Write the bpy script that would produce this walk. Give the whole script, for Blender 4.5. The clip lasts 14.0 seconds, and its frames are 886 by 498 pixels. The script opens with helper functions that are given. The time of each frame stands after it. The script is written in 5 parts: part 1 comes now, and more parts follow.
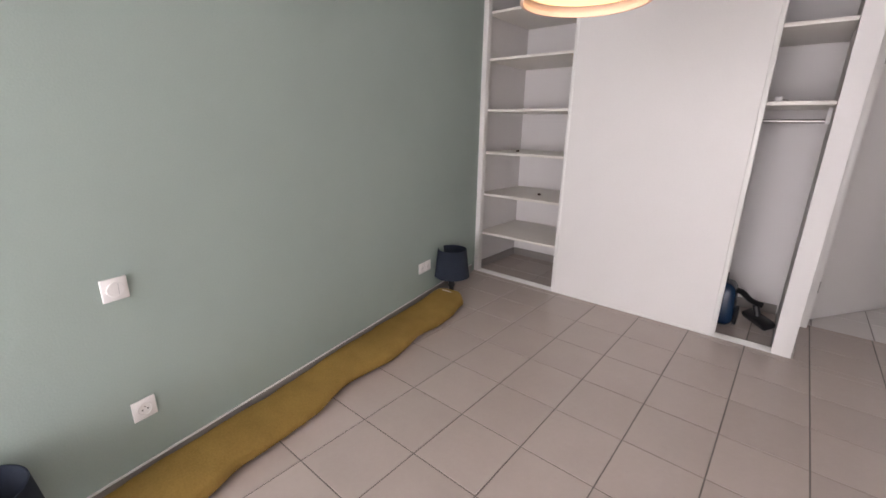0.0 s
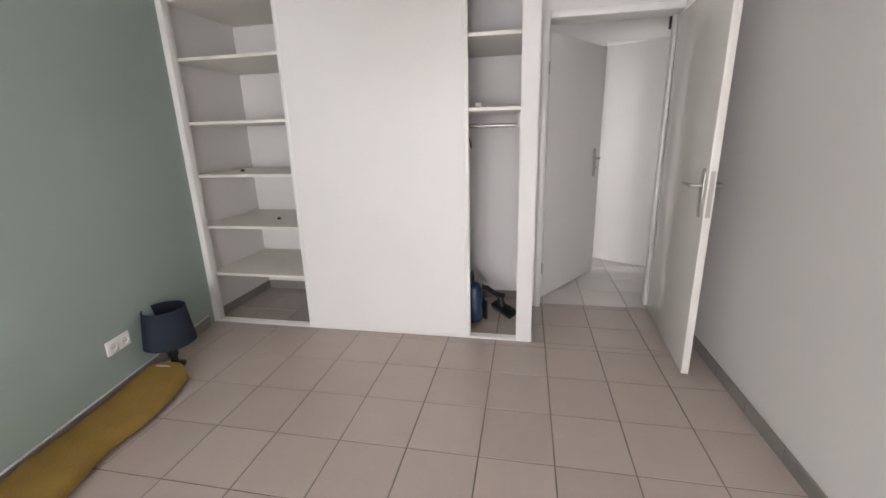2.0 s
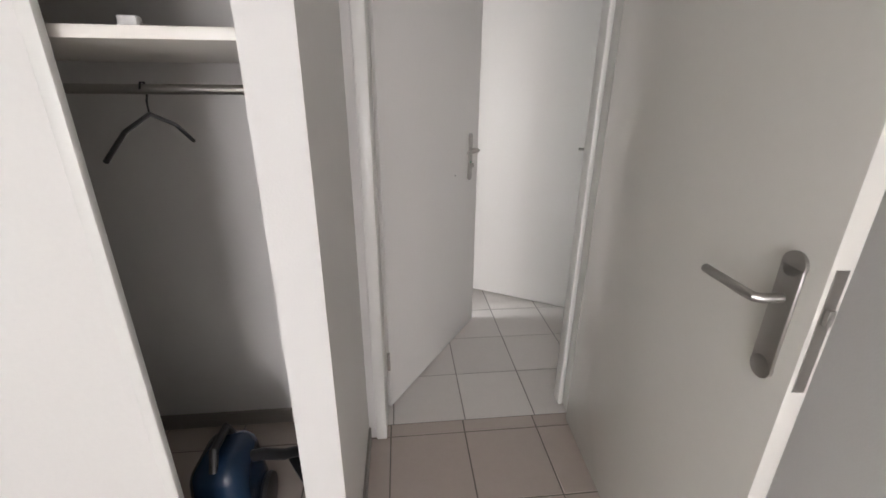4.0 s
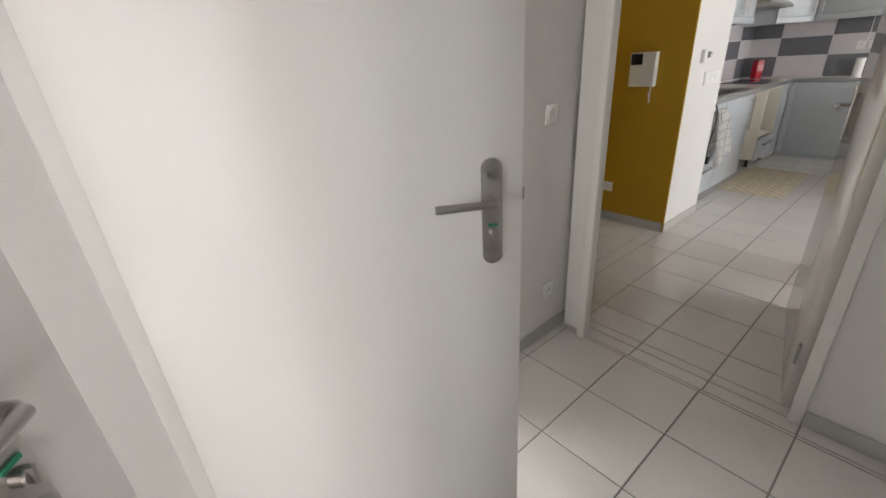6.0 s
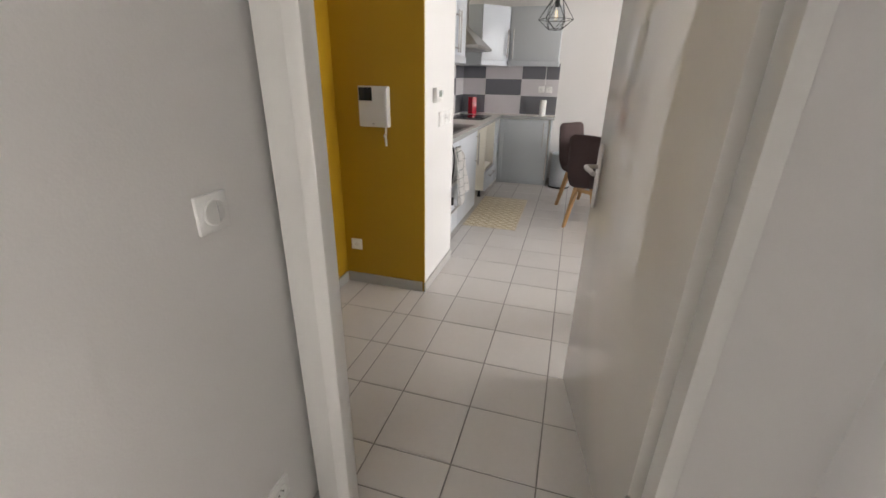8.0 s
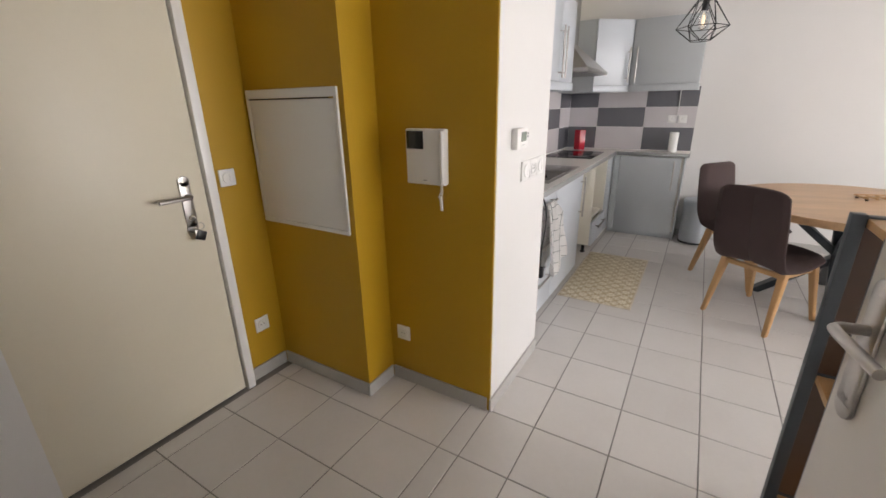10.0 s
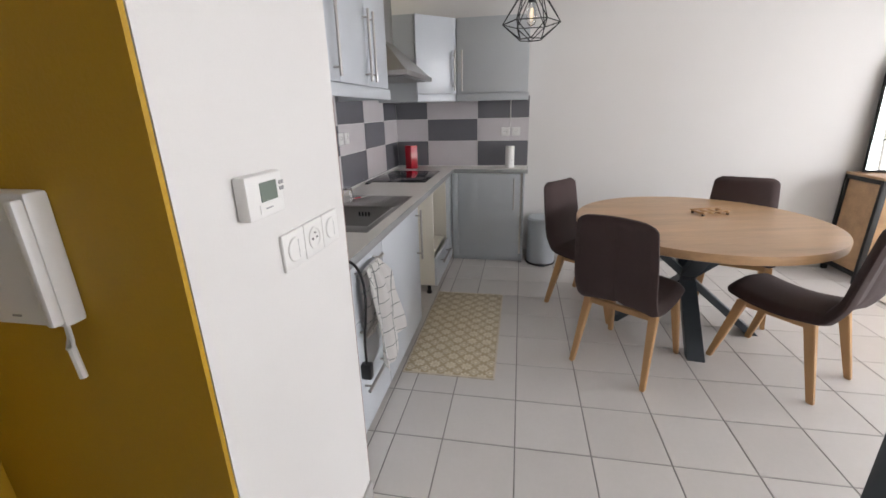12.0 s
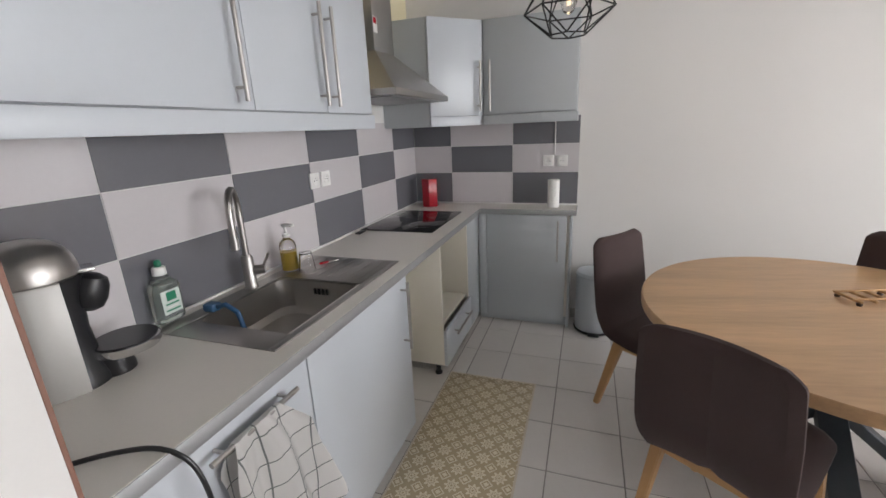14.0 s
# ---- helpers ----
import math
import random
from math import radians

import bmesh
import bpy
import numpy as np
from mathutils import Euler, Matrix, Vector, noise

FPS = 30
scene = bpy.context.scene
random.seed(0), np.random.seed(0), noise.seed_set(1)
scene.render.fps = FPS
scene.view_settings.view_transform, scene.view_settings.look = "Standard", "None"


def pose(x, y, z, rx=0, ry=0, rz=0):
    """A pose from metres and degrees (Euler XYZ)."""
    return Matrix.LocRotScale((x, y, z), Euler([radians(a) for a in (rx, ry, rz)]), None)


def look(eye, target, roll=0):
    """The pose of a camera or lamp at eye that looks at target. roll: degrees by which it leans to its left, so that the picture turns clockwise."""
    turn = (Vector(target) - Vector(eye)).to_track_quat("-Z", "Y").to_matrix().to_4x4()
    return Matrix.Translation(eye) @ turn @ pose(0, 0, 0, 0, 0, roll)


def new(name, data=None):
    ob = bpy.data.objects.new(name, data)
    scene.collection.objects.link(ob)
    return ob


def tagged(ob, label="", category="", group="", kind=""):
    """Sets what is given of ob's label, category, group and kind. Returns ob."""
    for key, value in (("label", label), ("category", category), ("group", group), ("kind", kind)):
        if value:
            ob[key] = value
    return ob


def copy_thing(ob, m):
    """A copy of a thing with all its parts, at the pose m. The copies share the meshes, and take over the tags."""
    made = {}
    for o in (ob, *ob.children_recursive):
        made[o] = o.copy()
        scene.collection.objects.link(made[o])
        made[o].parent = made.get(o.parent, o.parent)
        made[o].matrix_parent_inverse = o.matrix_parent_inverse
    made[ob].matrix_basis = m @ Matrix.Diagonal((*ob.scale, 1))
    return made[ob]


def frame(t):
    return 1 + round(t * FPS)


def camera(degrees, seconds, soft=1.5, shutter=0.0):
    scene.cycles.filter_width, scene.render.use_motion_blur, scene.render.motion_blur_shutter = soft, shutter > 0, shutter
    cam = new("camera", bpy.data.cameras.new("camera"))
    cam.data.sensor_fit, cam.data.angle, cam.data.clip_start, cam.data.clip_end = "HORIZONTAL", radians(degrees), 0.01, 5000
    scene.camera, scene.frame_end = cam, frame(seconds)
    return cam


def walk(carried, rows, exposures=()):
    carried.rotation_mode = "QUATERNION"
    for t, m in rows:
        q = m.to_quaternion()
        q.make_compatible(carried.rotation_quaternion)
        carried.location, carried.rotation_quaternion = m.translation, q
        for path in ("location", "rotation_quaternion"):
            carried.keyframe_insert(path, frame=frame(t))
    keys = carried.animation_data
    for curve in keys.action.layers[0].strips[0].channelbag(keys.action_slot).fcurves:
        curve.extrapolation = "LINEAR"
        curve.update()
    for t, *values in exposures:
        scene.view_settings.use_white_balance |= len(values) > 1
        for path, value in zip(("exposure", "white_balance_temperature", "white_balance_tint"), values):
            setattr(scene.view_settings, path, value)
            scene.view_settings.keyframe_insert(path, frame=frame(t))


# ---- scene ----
cam = camera(93.7, 14.0, soft=1.6, shutter=0.0)
PATH = [
    (0, (-0.181, -3.193, 1.37), (-1.413, -1.724, 0.801), 1.0),
    (0.5, (-0.172, -3.206, 1.424), (-1.171, -1.548, 0.921), -0.1),
    (1, (-0.144, -3.121, 1.431), (-0.943, -1.351, 0.951), -0.9),
    (1.5, (-0.091, -2.906, 1.438), (-0.678, -1.059, 0.943), -1.6),
    (2, (-0.05, -2.628, 1.391), (-0.432, -0.74, 0.856), -1.6),
    (2.5, (-0.049, -2.217, 1.408), (-0.239, -0.309, 0.839), -1.4),
    (3, (0.058, -1.761, 1.38), (0.036, 0.142, 0.765), -1.2),
    (3.2, (0.089, -1.599, 1.387), (0.107, 0.298, 0.753), -1.2),
    (5.3, (0.455, 0.486, 1.48), (1.168, 2.176, 0.684), -1.2),
    (5.6, (0.566, 0.707, 1.42), (1.459, 2.313, 0.632), -3.8),
    (6, (0.732, 0.988, 1.409), (1.88, 2.403, 0.584), -3.9),
    (6.5, (0.949, 1.241, 1.411), (2.432, 2.292, 0.575), -3.1),
    (7, (1.156, 1.311, 1.428), (2.839, 2.02, 0.612), -1.2),
    (7.5, (1.374, 1.348, 1.438), (3.131, 1.881, 0.646), 0.4),
    (8, (1.643, 1.416, 1.443), (3.412, 1.938, 0.668), 1.0),
    (8.5, (1.986, 1.459, 1.445), (3.716, 2.121, 0.691), 0.7),
    (8.7, (2.117, 1.476, 1.462), (3.814, 2.221, 0.709), 0.3),
    (10.8, (2.813, 1.691, 1.472), (4.417, 2.7, 0.833), -1.3),
    (11, (2.914, 1.731, 1.457), (4.584, 2.635, 0.832), -1.4),
    (11.5, (3.215, 1.799, 1.462), (5.023, 2.383, 0.838), -1.5),
    (12, (3.58, 1.735, 1.481), (5.444, 2.085, 0.849), -1.3),
    (12.5, (3.9, 1.719, 1.475), (5.781, 1.998, 0.858), -1.1),
    (13, (4.176, 1.722, 1.5), (6.05, 2.077, 0.9), -1.7),
    (13.5, (4.397, 1.659, 1.505), (6.241, 2.174, 0.927), -2.0),
    (14, (4.521, 1.603, 1.544), (6.333, 2.241, 0.987), -2.5),
]
walk(cam, [(t, look(eye, target, roll)) for t, eye, target, roll in PATH],
     [(0, -0.75, 6500, 18), (1.5, -0.65, 6450, 13), (3, -0.6, 6400, 10), (4.2, -0.5, 6450, 10), (5.3, -0.42, 6700, 11), (6.0, -0.2, 6550, 9), (6.5, -0.2, 6400, 8), (7.5, 0.0, 6550, 10), (8.7, 0.1, 6650, 12),
      (11, 0.0, 6600, 13), (11.5, 0.05, 6550, 13), (12.0, -0.2, 6350, 12), (12.5, -0.6, 6200, 11), (13.3, -0.5, 6200, 11), (14, -0.25, 6400, 11)])

# ---- world and light ----
world = bpy.data.worlds.new("world")
scene.world = world
world.use_nodes = True
wn = world.node_tree
sky = wn.nodes.new("ShaderNodeTexSky")
sky.sky_type, sky.sun_disc = "NISHITA", False
sky.sun_elevation, sky.sun_rotation = radians(40), radians(200)
wn.links.new(sky.outputs[0], wn.nodes["Background"].inputs[0])
wn.nodes["Background"].inputs[1].default_value = 0.12


def lamp(name, kind, m, energy, color=(1, 1, 1), **kw):
    d = bpy.data.lights.new(name, kind)
    d.energy, d.color = energy, color
    if kind == "AREA":
        d.shape, d.size, d.size_y = "RECTANGLE", kw["size"], kw["size_y"]
    elif kind == "SUN":
        d.angle = kw["angle"]
    else:
        d.shadow_soft_size = kw["radius"]
    if kw.get("spread"):
        d.spread = radians(kw["spread"])
    o = new(name, d)
    o.matrix_world = m
    return o


# overcast day: a weak wide sun, the sky in the two windows
lamp("sun", "SUN", look((5, -20, 20), (5, 0, 0)), 0.8, (1, 0.96, 0.9), angle=radians(15))
LIVING_WIN = (3.1, 7.2, 0.05, 2.5)      # x0, x1, z0, z1 in the wall y = -3.8
BED_WIN = (-1.4, 0.6, 0.05, 2.25)        # in the wall y = -5.6
lamp("window_light_living", "AREA", look((5.15, -3.98, 1.5), (5.15, 0, 0.7)), 175, (0.985, 0.985, 0.99), size=4.0, size_y=2.0)
# fill lamp added behind the toilet to brighten the hall through its door
lamp("toilet_fill_light", "AREA", look((1.1, 3.6, 1.62), (1.1, 0, 1.3)), 64, (1.0, 0.985, 0.97), size=1.5, size_y=1.35)
lamp("window_light_bathroom", "AREA", look((-2.38, 1.76, 1.45), (0, 1.72, 1.25)), 125, (0.98, 0.985, 1.0), size=0.6, size_y=1.2)
lamp("window_light_bedroom", "AREA", look((-0.4, -5.78, 1.15), (-0.3, 0, 0.9)), 150, (1.0, 0.965, 0.985), size=1.9, size_y=2.1)

# ---- materials ----


def material(name, color, rough=0.5, metal=0.0, vary=0.08, scale=3.0, fine=60.0, bump=0.05, spec=0.5, rnd=0.0, stretch=None, coat=0.0):
    """A principled surface with colour variation at two scales, fine relief and, with rnd, a tone of its own per object."""
    m = bpy.data.materials.new(name)
    m.use_nodes = True
    nt = m.node_tree
    n, l = nt.nodes, nt.links
    b = n["Principled BSDF"]
    b.inputs["Metallic"].default_value = metal
    b.inputs["Specular IOR Level"].default_value = spec
    b.inputs["Coat Weight"].default_value = coat
    tc = n.new("ShaderNodeTexCoord")
    mp = n.new("ShaderNodeMapping")
    l.new(tc.outputs["Object"], mp.inputs[0])
    if stretch:
        mp.inputs["Scale"].default_value = stretch
    big, small = n.new("ShaderNodeTexNoise"), n.new("ShaderNodeTexNoise")
    for t, s in ((big, scale), (small, fine)):
        t.inputs["Scale"].default_value = s
        t.inputs["Detail"].default_value = 5
        l.new(mp.outputs[0], t.inputs["Vector"])
    info = n.new("ShaderNodeObjectInfo")
    if rnd:
        add = n.new("ShaderNodeVectorMath")
        add.operation = "SCALE"
        add.inputs[0].default_value = (7, 13, 5)
        l.new(info.outputs["Random"], add.inputs["Scale"])
        l.new(add.outputs[0], mp.inputs["Location"])

    def math_node(op, a, c):
        k = n.new("ShaderNodeMath")
        k.operation = op
        for i, v in enumerate((a, c)):
            if isinstance(v, (int, float)):
                k.inputs[i].default_value = v
            else:
                l.new(v, k.inputs[i])
        return k.outputs[0]
    val = math_node("ADD", math_node("MULTIPLY", math_node("SUBTRACT", big.outputs[0], 0.5), vary * 2),
                    math_node("MULTIPLY", math_node("SUBTRACT", small.outputs[0], 0.5), vary))
    if rnd:
        val = math_node("ADD", val, math_node("MULTIPLY", math_node("SUBTRACT", info.outputs["Random"], 0.5), rnd))
    val = math_node("ADD", val, 1.0)
    mix = n.new("ShaderNodeVectorMath")
    mix.operation = "SCALE"
    mix.inputs[0].default_value = color
    l.new(val, mix.inputs["Scale"])
    l.new(mix.outputs[0], b.inputs["Base Color"])
    b.inputs["Roughness"].default_value = rough
    if bump:
        bp = n.new("ShaderNodeBump")
        bp.inputs["Strength"].default_value = bump
        bp.inputs["Distance"].default_value = 0.004
        l.new(small.outputs[0], bp.inputs["Height"])
        l.new(bp.outputs[0], b.inputs["Normal"])
    return m


def glass_material(name, color=(1, 1, 1), rough=0.0, ior=1.45):
    m = bpy.data.materials.new(name)
    m.use_nodes = True
    b = m.node_tree.nodes["Principled BSDF"]
    b.inputs["Base Color"].default_value = (*color, 1)
    b.inputs["Transmission Weight"].default_value = 1
    b.inputs["Roughness"].default_value = rough
    b.inputs["IOR"].default_value = ior
    return m


def glow_material(name, color, strength):
    m = bpy.data.materials.new(name)
    m.use_nodes = True
    b = m.node_tree.nodes["Principled BSDF"]
    b.inputs["Base Color"].default_value = (*color, 1)
    b.inputs["Emission Color"].default_value = (*color, 1)
    b.inputs["Emission Strength"].default_value = strength
    return m


WHITE = material("white_wall_paint", (0.74, 0.722, 0.705), 0.6, vary=0.03, scale=1.2, fine=180, bump=0.12)
GREEN = material("sage_green_paint", (0.34, 0.42, 0.38), 0.6, vary=0.09, scale=1.5, fine=150, bump=0.15)
YELLOW = material("ochre_yellow_paint", (0.48, 0.28, 0.008), 0.5, vary=0.06, scale=1.5, fine=140, bump=0.18)
CREAM = material("cream_paint", (0.8, 0.72, 0.5), 0.6, vary=0.03, scale=1.2, fine=150, bump=0.1)
CEIL = material("ceiling_paint", (0.8, 0.79, 0.77), 0.7, vary=0.02, scale=1, fine=160, bump=0.1)
DOORW = material("satin_white_door_paint", (0.78, 0.76, 0.735), 0.28, vary=0.025, scale=1.0, fine=70, bump=0.03, spec=0.5)
GLOSSW = material("gloss_white_door_paint", (0.76, 0.735, 0.69), 0.07, vary=0.03, scale=1.0, fine=60, bump=0.003, spec=0.6)
SLIDEW = material("matt_white_sliding_panel", (0.77, 0.75, 0.725), 0.5, vary=0.05, scale=1.3, fine=80, bump=0.04)
TRIMW = material("white_trim_paint", (0.79, 0.78, 0.75), 0.3, vary=0.03, scale=3, fine=80, bump=0.03)
MELAMINE = material("white_melamine", (0.80, 0.765, 0.705), 0.35, vary=0.02, scale=2, fine=200, bump=0.02)
BASEB = material("grey_baseboard_tile", (0.27, 0.25, 0.23), 0.35, vary=0.06, scale=4, fine=50, bump=0.05)
BASEL = material("light_grey_baseboard_tile", (0.47, 0.46, 0.44), 0.35, vary=0.06, scale=4, fine=50, bump=0.05)
TILEB = material("taupe_floor_tile", (0.47, 0.405, 0.365), 0.2, vary=0.07, scale=3, fine=45, bump=0.04, rnd=0.07)
TILEL = material("light_grey_floor_tile", (0.67, 0.64, 0.615), 0.2, vary=0.06, scale=3, fine=45, bump=0.04, rnd=0.06)
GROUT = material("dark_grout", (0.16, 0.145, 0.13), 0.85, vary=0.15, scale=5, fine=120, bump=0.2)
GROUTL = material("grey_grout", (0.25, 0.24, 0.225), 0.85, vary=0.15, scale=5, fine=120, bump=0.2)
STEEL = material("brushed_steel", (0.45, 0.43, 0.41), 0.32, metal=1, vary=0.05, scale=4, fine=120, bump=0.03)
CHROME = material("chrome", (0.7, 0.7, 0.7), 0.12, metal=1, vary=0.02, bump=0)
PLASTW = material("white_plastic", (0.82, 0.81, 0.79), 0.35, vary=0.015, bump=0.0)
BLACKP = material("black_plastic", (0.015, 0.015, 0.017), 0.3, vary=0.1, bump=0.02)
# near-black for shade painted in as solid holes, slots and gaps
DARKM = material("opening_shade_black", (0.02, 0.02, 0.02), 0.6, vary=0.1, bump=0.0)
GLASS = glass_material("clear_glass")

# ---- builders ----


def box(bm, x0, x1, y0, y1, z0, z1, bevel=0.0, m=None, seg=2):
    """Adds a box to bm, with rounded edges if bevel."""
    r = bmesh.ops.create_cube(bm, size=1, matrix=Matrix.LocRotScale(((x0 + x1) / 2, (y0 + y1) / 2, (z0 + z1) / 2), None, (x1 - x0, y1 - y0, z1 - z0)))
    vs = r["verts"]
    if bevel:
        es = list({e for v in vs for e in v.link_edges})
        b = bmesh.ops.bevel(bm, geom=es, offset=bevel, segments=seg, affect="EDGES", profile=0.5)
        vs = list({v for f in b["faces"] for v in f.verts} | {v for v in vs if v.is_valid})
    if m is not None:
        bmesh.ops.transform(bm, matrix=m, verts=vs)
    return vs


def lathe(bm, profile, n=24, m=None, closed=True):
    """Turns (radius, z) pairs round the z axis."""
    rings = []
    for r, z in profile:
        rings.append([bm.verts.new((r * math.cos(2 * math.pi * i / n), r * math.sin(2 * math.pi * i / n), z)) for i in range(n)])
    for a, b in zip(rings, rings[1:]):
        for i in range(n):
            bm.faces.new((a[i], a[(i + 1) % n], b[(i + 1) % n], b[i]))
    if closed:
        bm.faces.new(rings[0][::-1])
        bm.faces.new(rings[-1])
    vs = [v for r in rings for v in r]
    if m is not None:
        bmesh.ops.transform(bm, matrix=m, verts=vs)
    return vs


def tube(bm, pts, r, n=10, r1=None):
    """A round bar along points."""
    pts = [Vector(p) for p in pts]
    rings = []
    up = None
    for i, p in enumerate(pts):
        d = (pts[min(i + 1, len(pts) - 1)] - pts[max(i - 1, 0)]).normalized()
        if up is None:
            up = Vector((0, 0, 1)) if abs(d.z) < 0.9 else Vector((1, 0, 0))
        s = d.cross(up).normalized()
        up = s.cross(d).normalized()
        rr = r if r1 is None else r + (r1 - r) * i / (len(pts) - 1)
        rings.append([bm.verts.new(p + rr * (math.cos(2 * math.pi * k / n) * s + math.sin(2 * math.pi * k / n) * up)) for k in range(n)])
    for a, b in zip(rings, rings[1:]):
        for i in range(n):
            bm.faces.new((a[i], a[(i + 1) % n], b[(i + 1) % n], b[i]))
    bm.faces.new(rings[0][::-1])
    bm.faces.new(rings[-1])


def curved(pts, n=6):
    """Points of a smooth line through the given ones."""
    p = [Vector(q) for q in pts]
    p = [2 * p[0] - p[1]] + p + [2 * p[-1] - p[-2]]
    out = []
    for a, b, c, d in zip(p, p[1:], p[2:], p[3:]):
        for k in range(n):
            t = k / n
            out.append(0.5 * (2 * b + (c - a) * t + (2 * a - 5 * b + 4 * c - d) * t * t + (3 * b - a - 3 * c + d) * t ** 3))
    return out + [p[-2]]


def mesh_from(name, bm, mat, smooth=True):
    bmesh.ops.recalc_face_normals(bm, faces=bm.faces)
    me = bpy.data.meshes.new(name)
    bm.to_mesh(me)
    bm.free()
    for x in (mat if isinstance(mat, (list, tuple)) else [mat]):
        me.materials.append(x)
    if smooth and len(me.polygons):
        me.polygons.foreach_set("use_smooth", [True] * len(me.polygons))
        me.set_sharp_from_angle(angle=radians(35))
    return me


def part(name, bm, mat, parent, label="", m=None):
    o = new(name, mesh_from(name, bm, mat))
    o.parent = parent
    if m is not None:
        o.matrix_basis = m
    return tagged(o, label)


def solid(name, bm, mat, label="", category="", group="", kind="", m=None):
    o = new(name, mesh_from(name, bm, mat))
    if m is not None:
        o.matrix_basis = m
    return tagged(o, label, category, group, kind)


def thing(name, m, label, category, group="", kind=""):
    o = new(name)
    o.empty_display_size = 0.1
    o.matrix_basis = m
    return tagged(o, label, category, group, kind)


def boxes(*bs, bevel=0.0, m=None):
    bm = bmesh.new()
    for b in bs:
        box(bm, *b, bevel=bevel, m=m)
    return bm


def shape(f):
    bm = bmesh.new()
    f(bm)
    return bm


H = 2.62          # ceiling height
DH = 2.13         # head of the door openings

# ---- structure: bedroom ----


def wall(name, label, mat, *bs):
    return solid(name, boxes(*bs), mat, label, "wall", kind="structure")


# the green wall runs out of square with the room
GREEN_POSE = pose(-2.455, 0, 0, 0, 0, 10.4)


def on_green(y):
    """x of the green wall's face at y."""
    return -2.455 - 0.1835 * y


solid("wall_green", boxes((-0.16, 0.0, -5.75, 0.03, 0, H)), GREEN, "sage green painted bedroom wall", "wall", kind="structure", m=GREEN_POSE)
wall("wall_bedroom_right", "plain white painted bedroom wall", WHITE, (1.065, 1.22, -5.6, 0.63, 0, H))
bw = BED_WIN
wall("wall_bedroom_window", "white bedroom wall with a window opening", WHITE,
     (-2.62, bw[0], -5.78, -5.6, 0, H), (bw[1], 1.22, -5.78, -5.6, 0, H), (bw[0], bw[1], -5.78, -5.6, 0, bw[2]), (bw[0], bw[1], -5.78, -5.6, bw[3], H))
wall("wall_bedroom_door", "white wall around the bedroom doorway", WHITE,
     (-0.09, 0.045, 0.63, 0.76, 0, H), (0.985, 2.62, 0.63, 0.76, 0, H), (0.045, 0.985, 0.63, 0.76, DH + 0.045, H))
wall("wall_closet_back", "white back wall of the closet", WHITE, (-2.62, -0.09, 0.77, 0.89, 0, H))
wall("wall_closet_side", "white side wall inside the closet", WHITE, (-2.62, -2.46, 0.0, 0.77, 0, H))
wall("wall_closet_end", "white partition at the end of the closet", WHITE, (-0.09, 0.012, 0.0, 0.63, 0, H))
wall("wall_closet_head", "white bulkhead over the closet doors", WHITE, (-2.46, -0.09, 0.0, 0.10, 2.5, H))
# ---- hall ----
wall("wall_hall_left", "white hall wall with a doorway behind an open door", WHITE,
     (-0.05, 0.07, 0.76, 0.84, 0, H), (-0.05, 0.07, 1.80, 2.24, 0, H), (-0.05, 0.07, 0.84, 1.80, 2.14, H))
wall("wall_hall_far", "white hall wall with a doorway", WHITE,
     (0.07, 0.66, 2.12, 2.24, 0, H), (1.64, 2.55, 2.12, 2.24, 0, H), (0.66, 1.64, 2.12, 2.24, 2.22, H))
wall("wall_hall_living_1", "white wall beside the living room doorway", WHITE, (2.55, 2.62, 2.03, 2.24, 0, H))
wall("wall_hall_living_2", "white wall behind the living room door hinges", WHITE, (2.55, 2.62, 0.76, 1.0395, 0, H))
wall("wall_hall_living_3", "white wall over the living room doorway", WHITE, (2.493, 2.62, 1.04, 2.03, DH + 0.047, H))
solid("trim_living_reveal", boxes((2.4925, 2.549, 1.9925, 2.105, 0, DH + 0.045)), TRIMW, "white reveal of the living room doorway", "trim", kind="structure")
solid("trim_living_hinge_post", boxes((2.538, 2.632, 1.04, 1.083, 0, DH + 0.045), bevel=0.003), TRIMW, "white hinge post of the living room doorway", "trim", kind="structure")
solid("trim_bedroom_stop", boxes((0.918, 0.9408, 0.757, 0.8225, 0, DH), (0.9865, 1.045, 0.7605, 0.778, 0, DH + 0.09), bevel=0.004), TRIMW, "white door stop and moulding of the bedroom door", "trim", kind="structure")
wall("wall_small_rooms", "plain white walls of the rooms behind the hall doors", WHITE,
     (-2.4, -2.3, 0.89, 1.44, 0, H), (-2.4, -2.3, 2.07, 2.24, 0, H), (-2.4, -2.3, 1.44, 2.07, 0, 0.8), (-2.4, -2.3, 1.44, 2.07, 2.1, H), (-1.2, -1.1, 2.24, 3.6, 0, H), (-1.1, 0.3, 3.5, 3.6, 0, H), (1.9, 2.4, 3.5, 3.6, 0, H), (0.3, 1.9, 3.5, 3.6, 0, 0.9), (0.3, 1.9, 3.5, 3.6, 2.35, H), (-2.3, -0.05, 2.14, 2.24, 0, H), (2.4, 2.5, 2.24, 3.7, 0, H))
# ---- living room ----
lw = LIVING_WIN
wall("wall_living_window", "white living room wall with a wide window opening", WHITE,
     (2.5, lw[0], -3.98, -3.8, 0, H), (lw[1], 8.0, -3.98, -3.8, 0, H), (lw[0], lw[1], -3.98, -3.8, 0, lw[2]), (lw[0], lw[1], -3.98, -3.8, lw[3], H))
wall("wall_living_left", "white living room wall", WHITE, (2.5, 2.62, -3.8, 0.63, 0, H), (2.55, 2.62, 2.24, 3.55, 0, H))
wall("wall_living_far", "off-white living room wall", WHITE, (7.84, 8.0, -3.8, 3.1, 0, H))
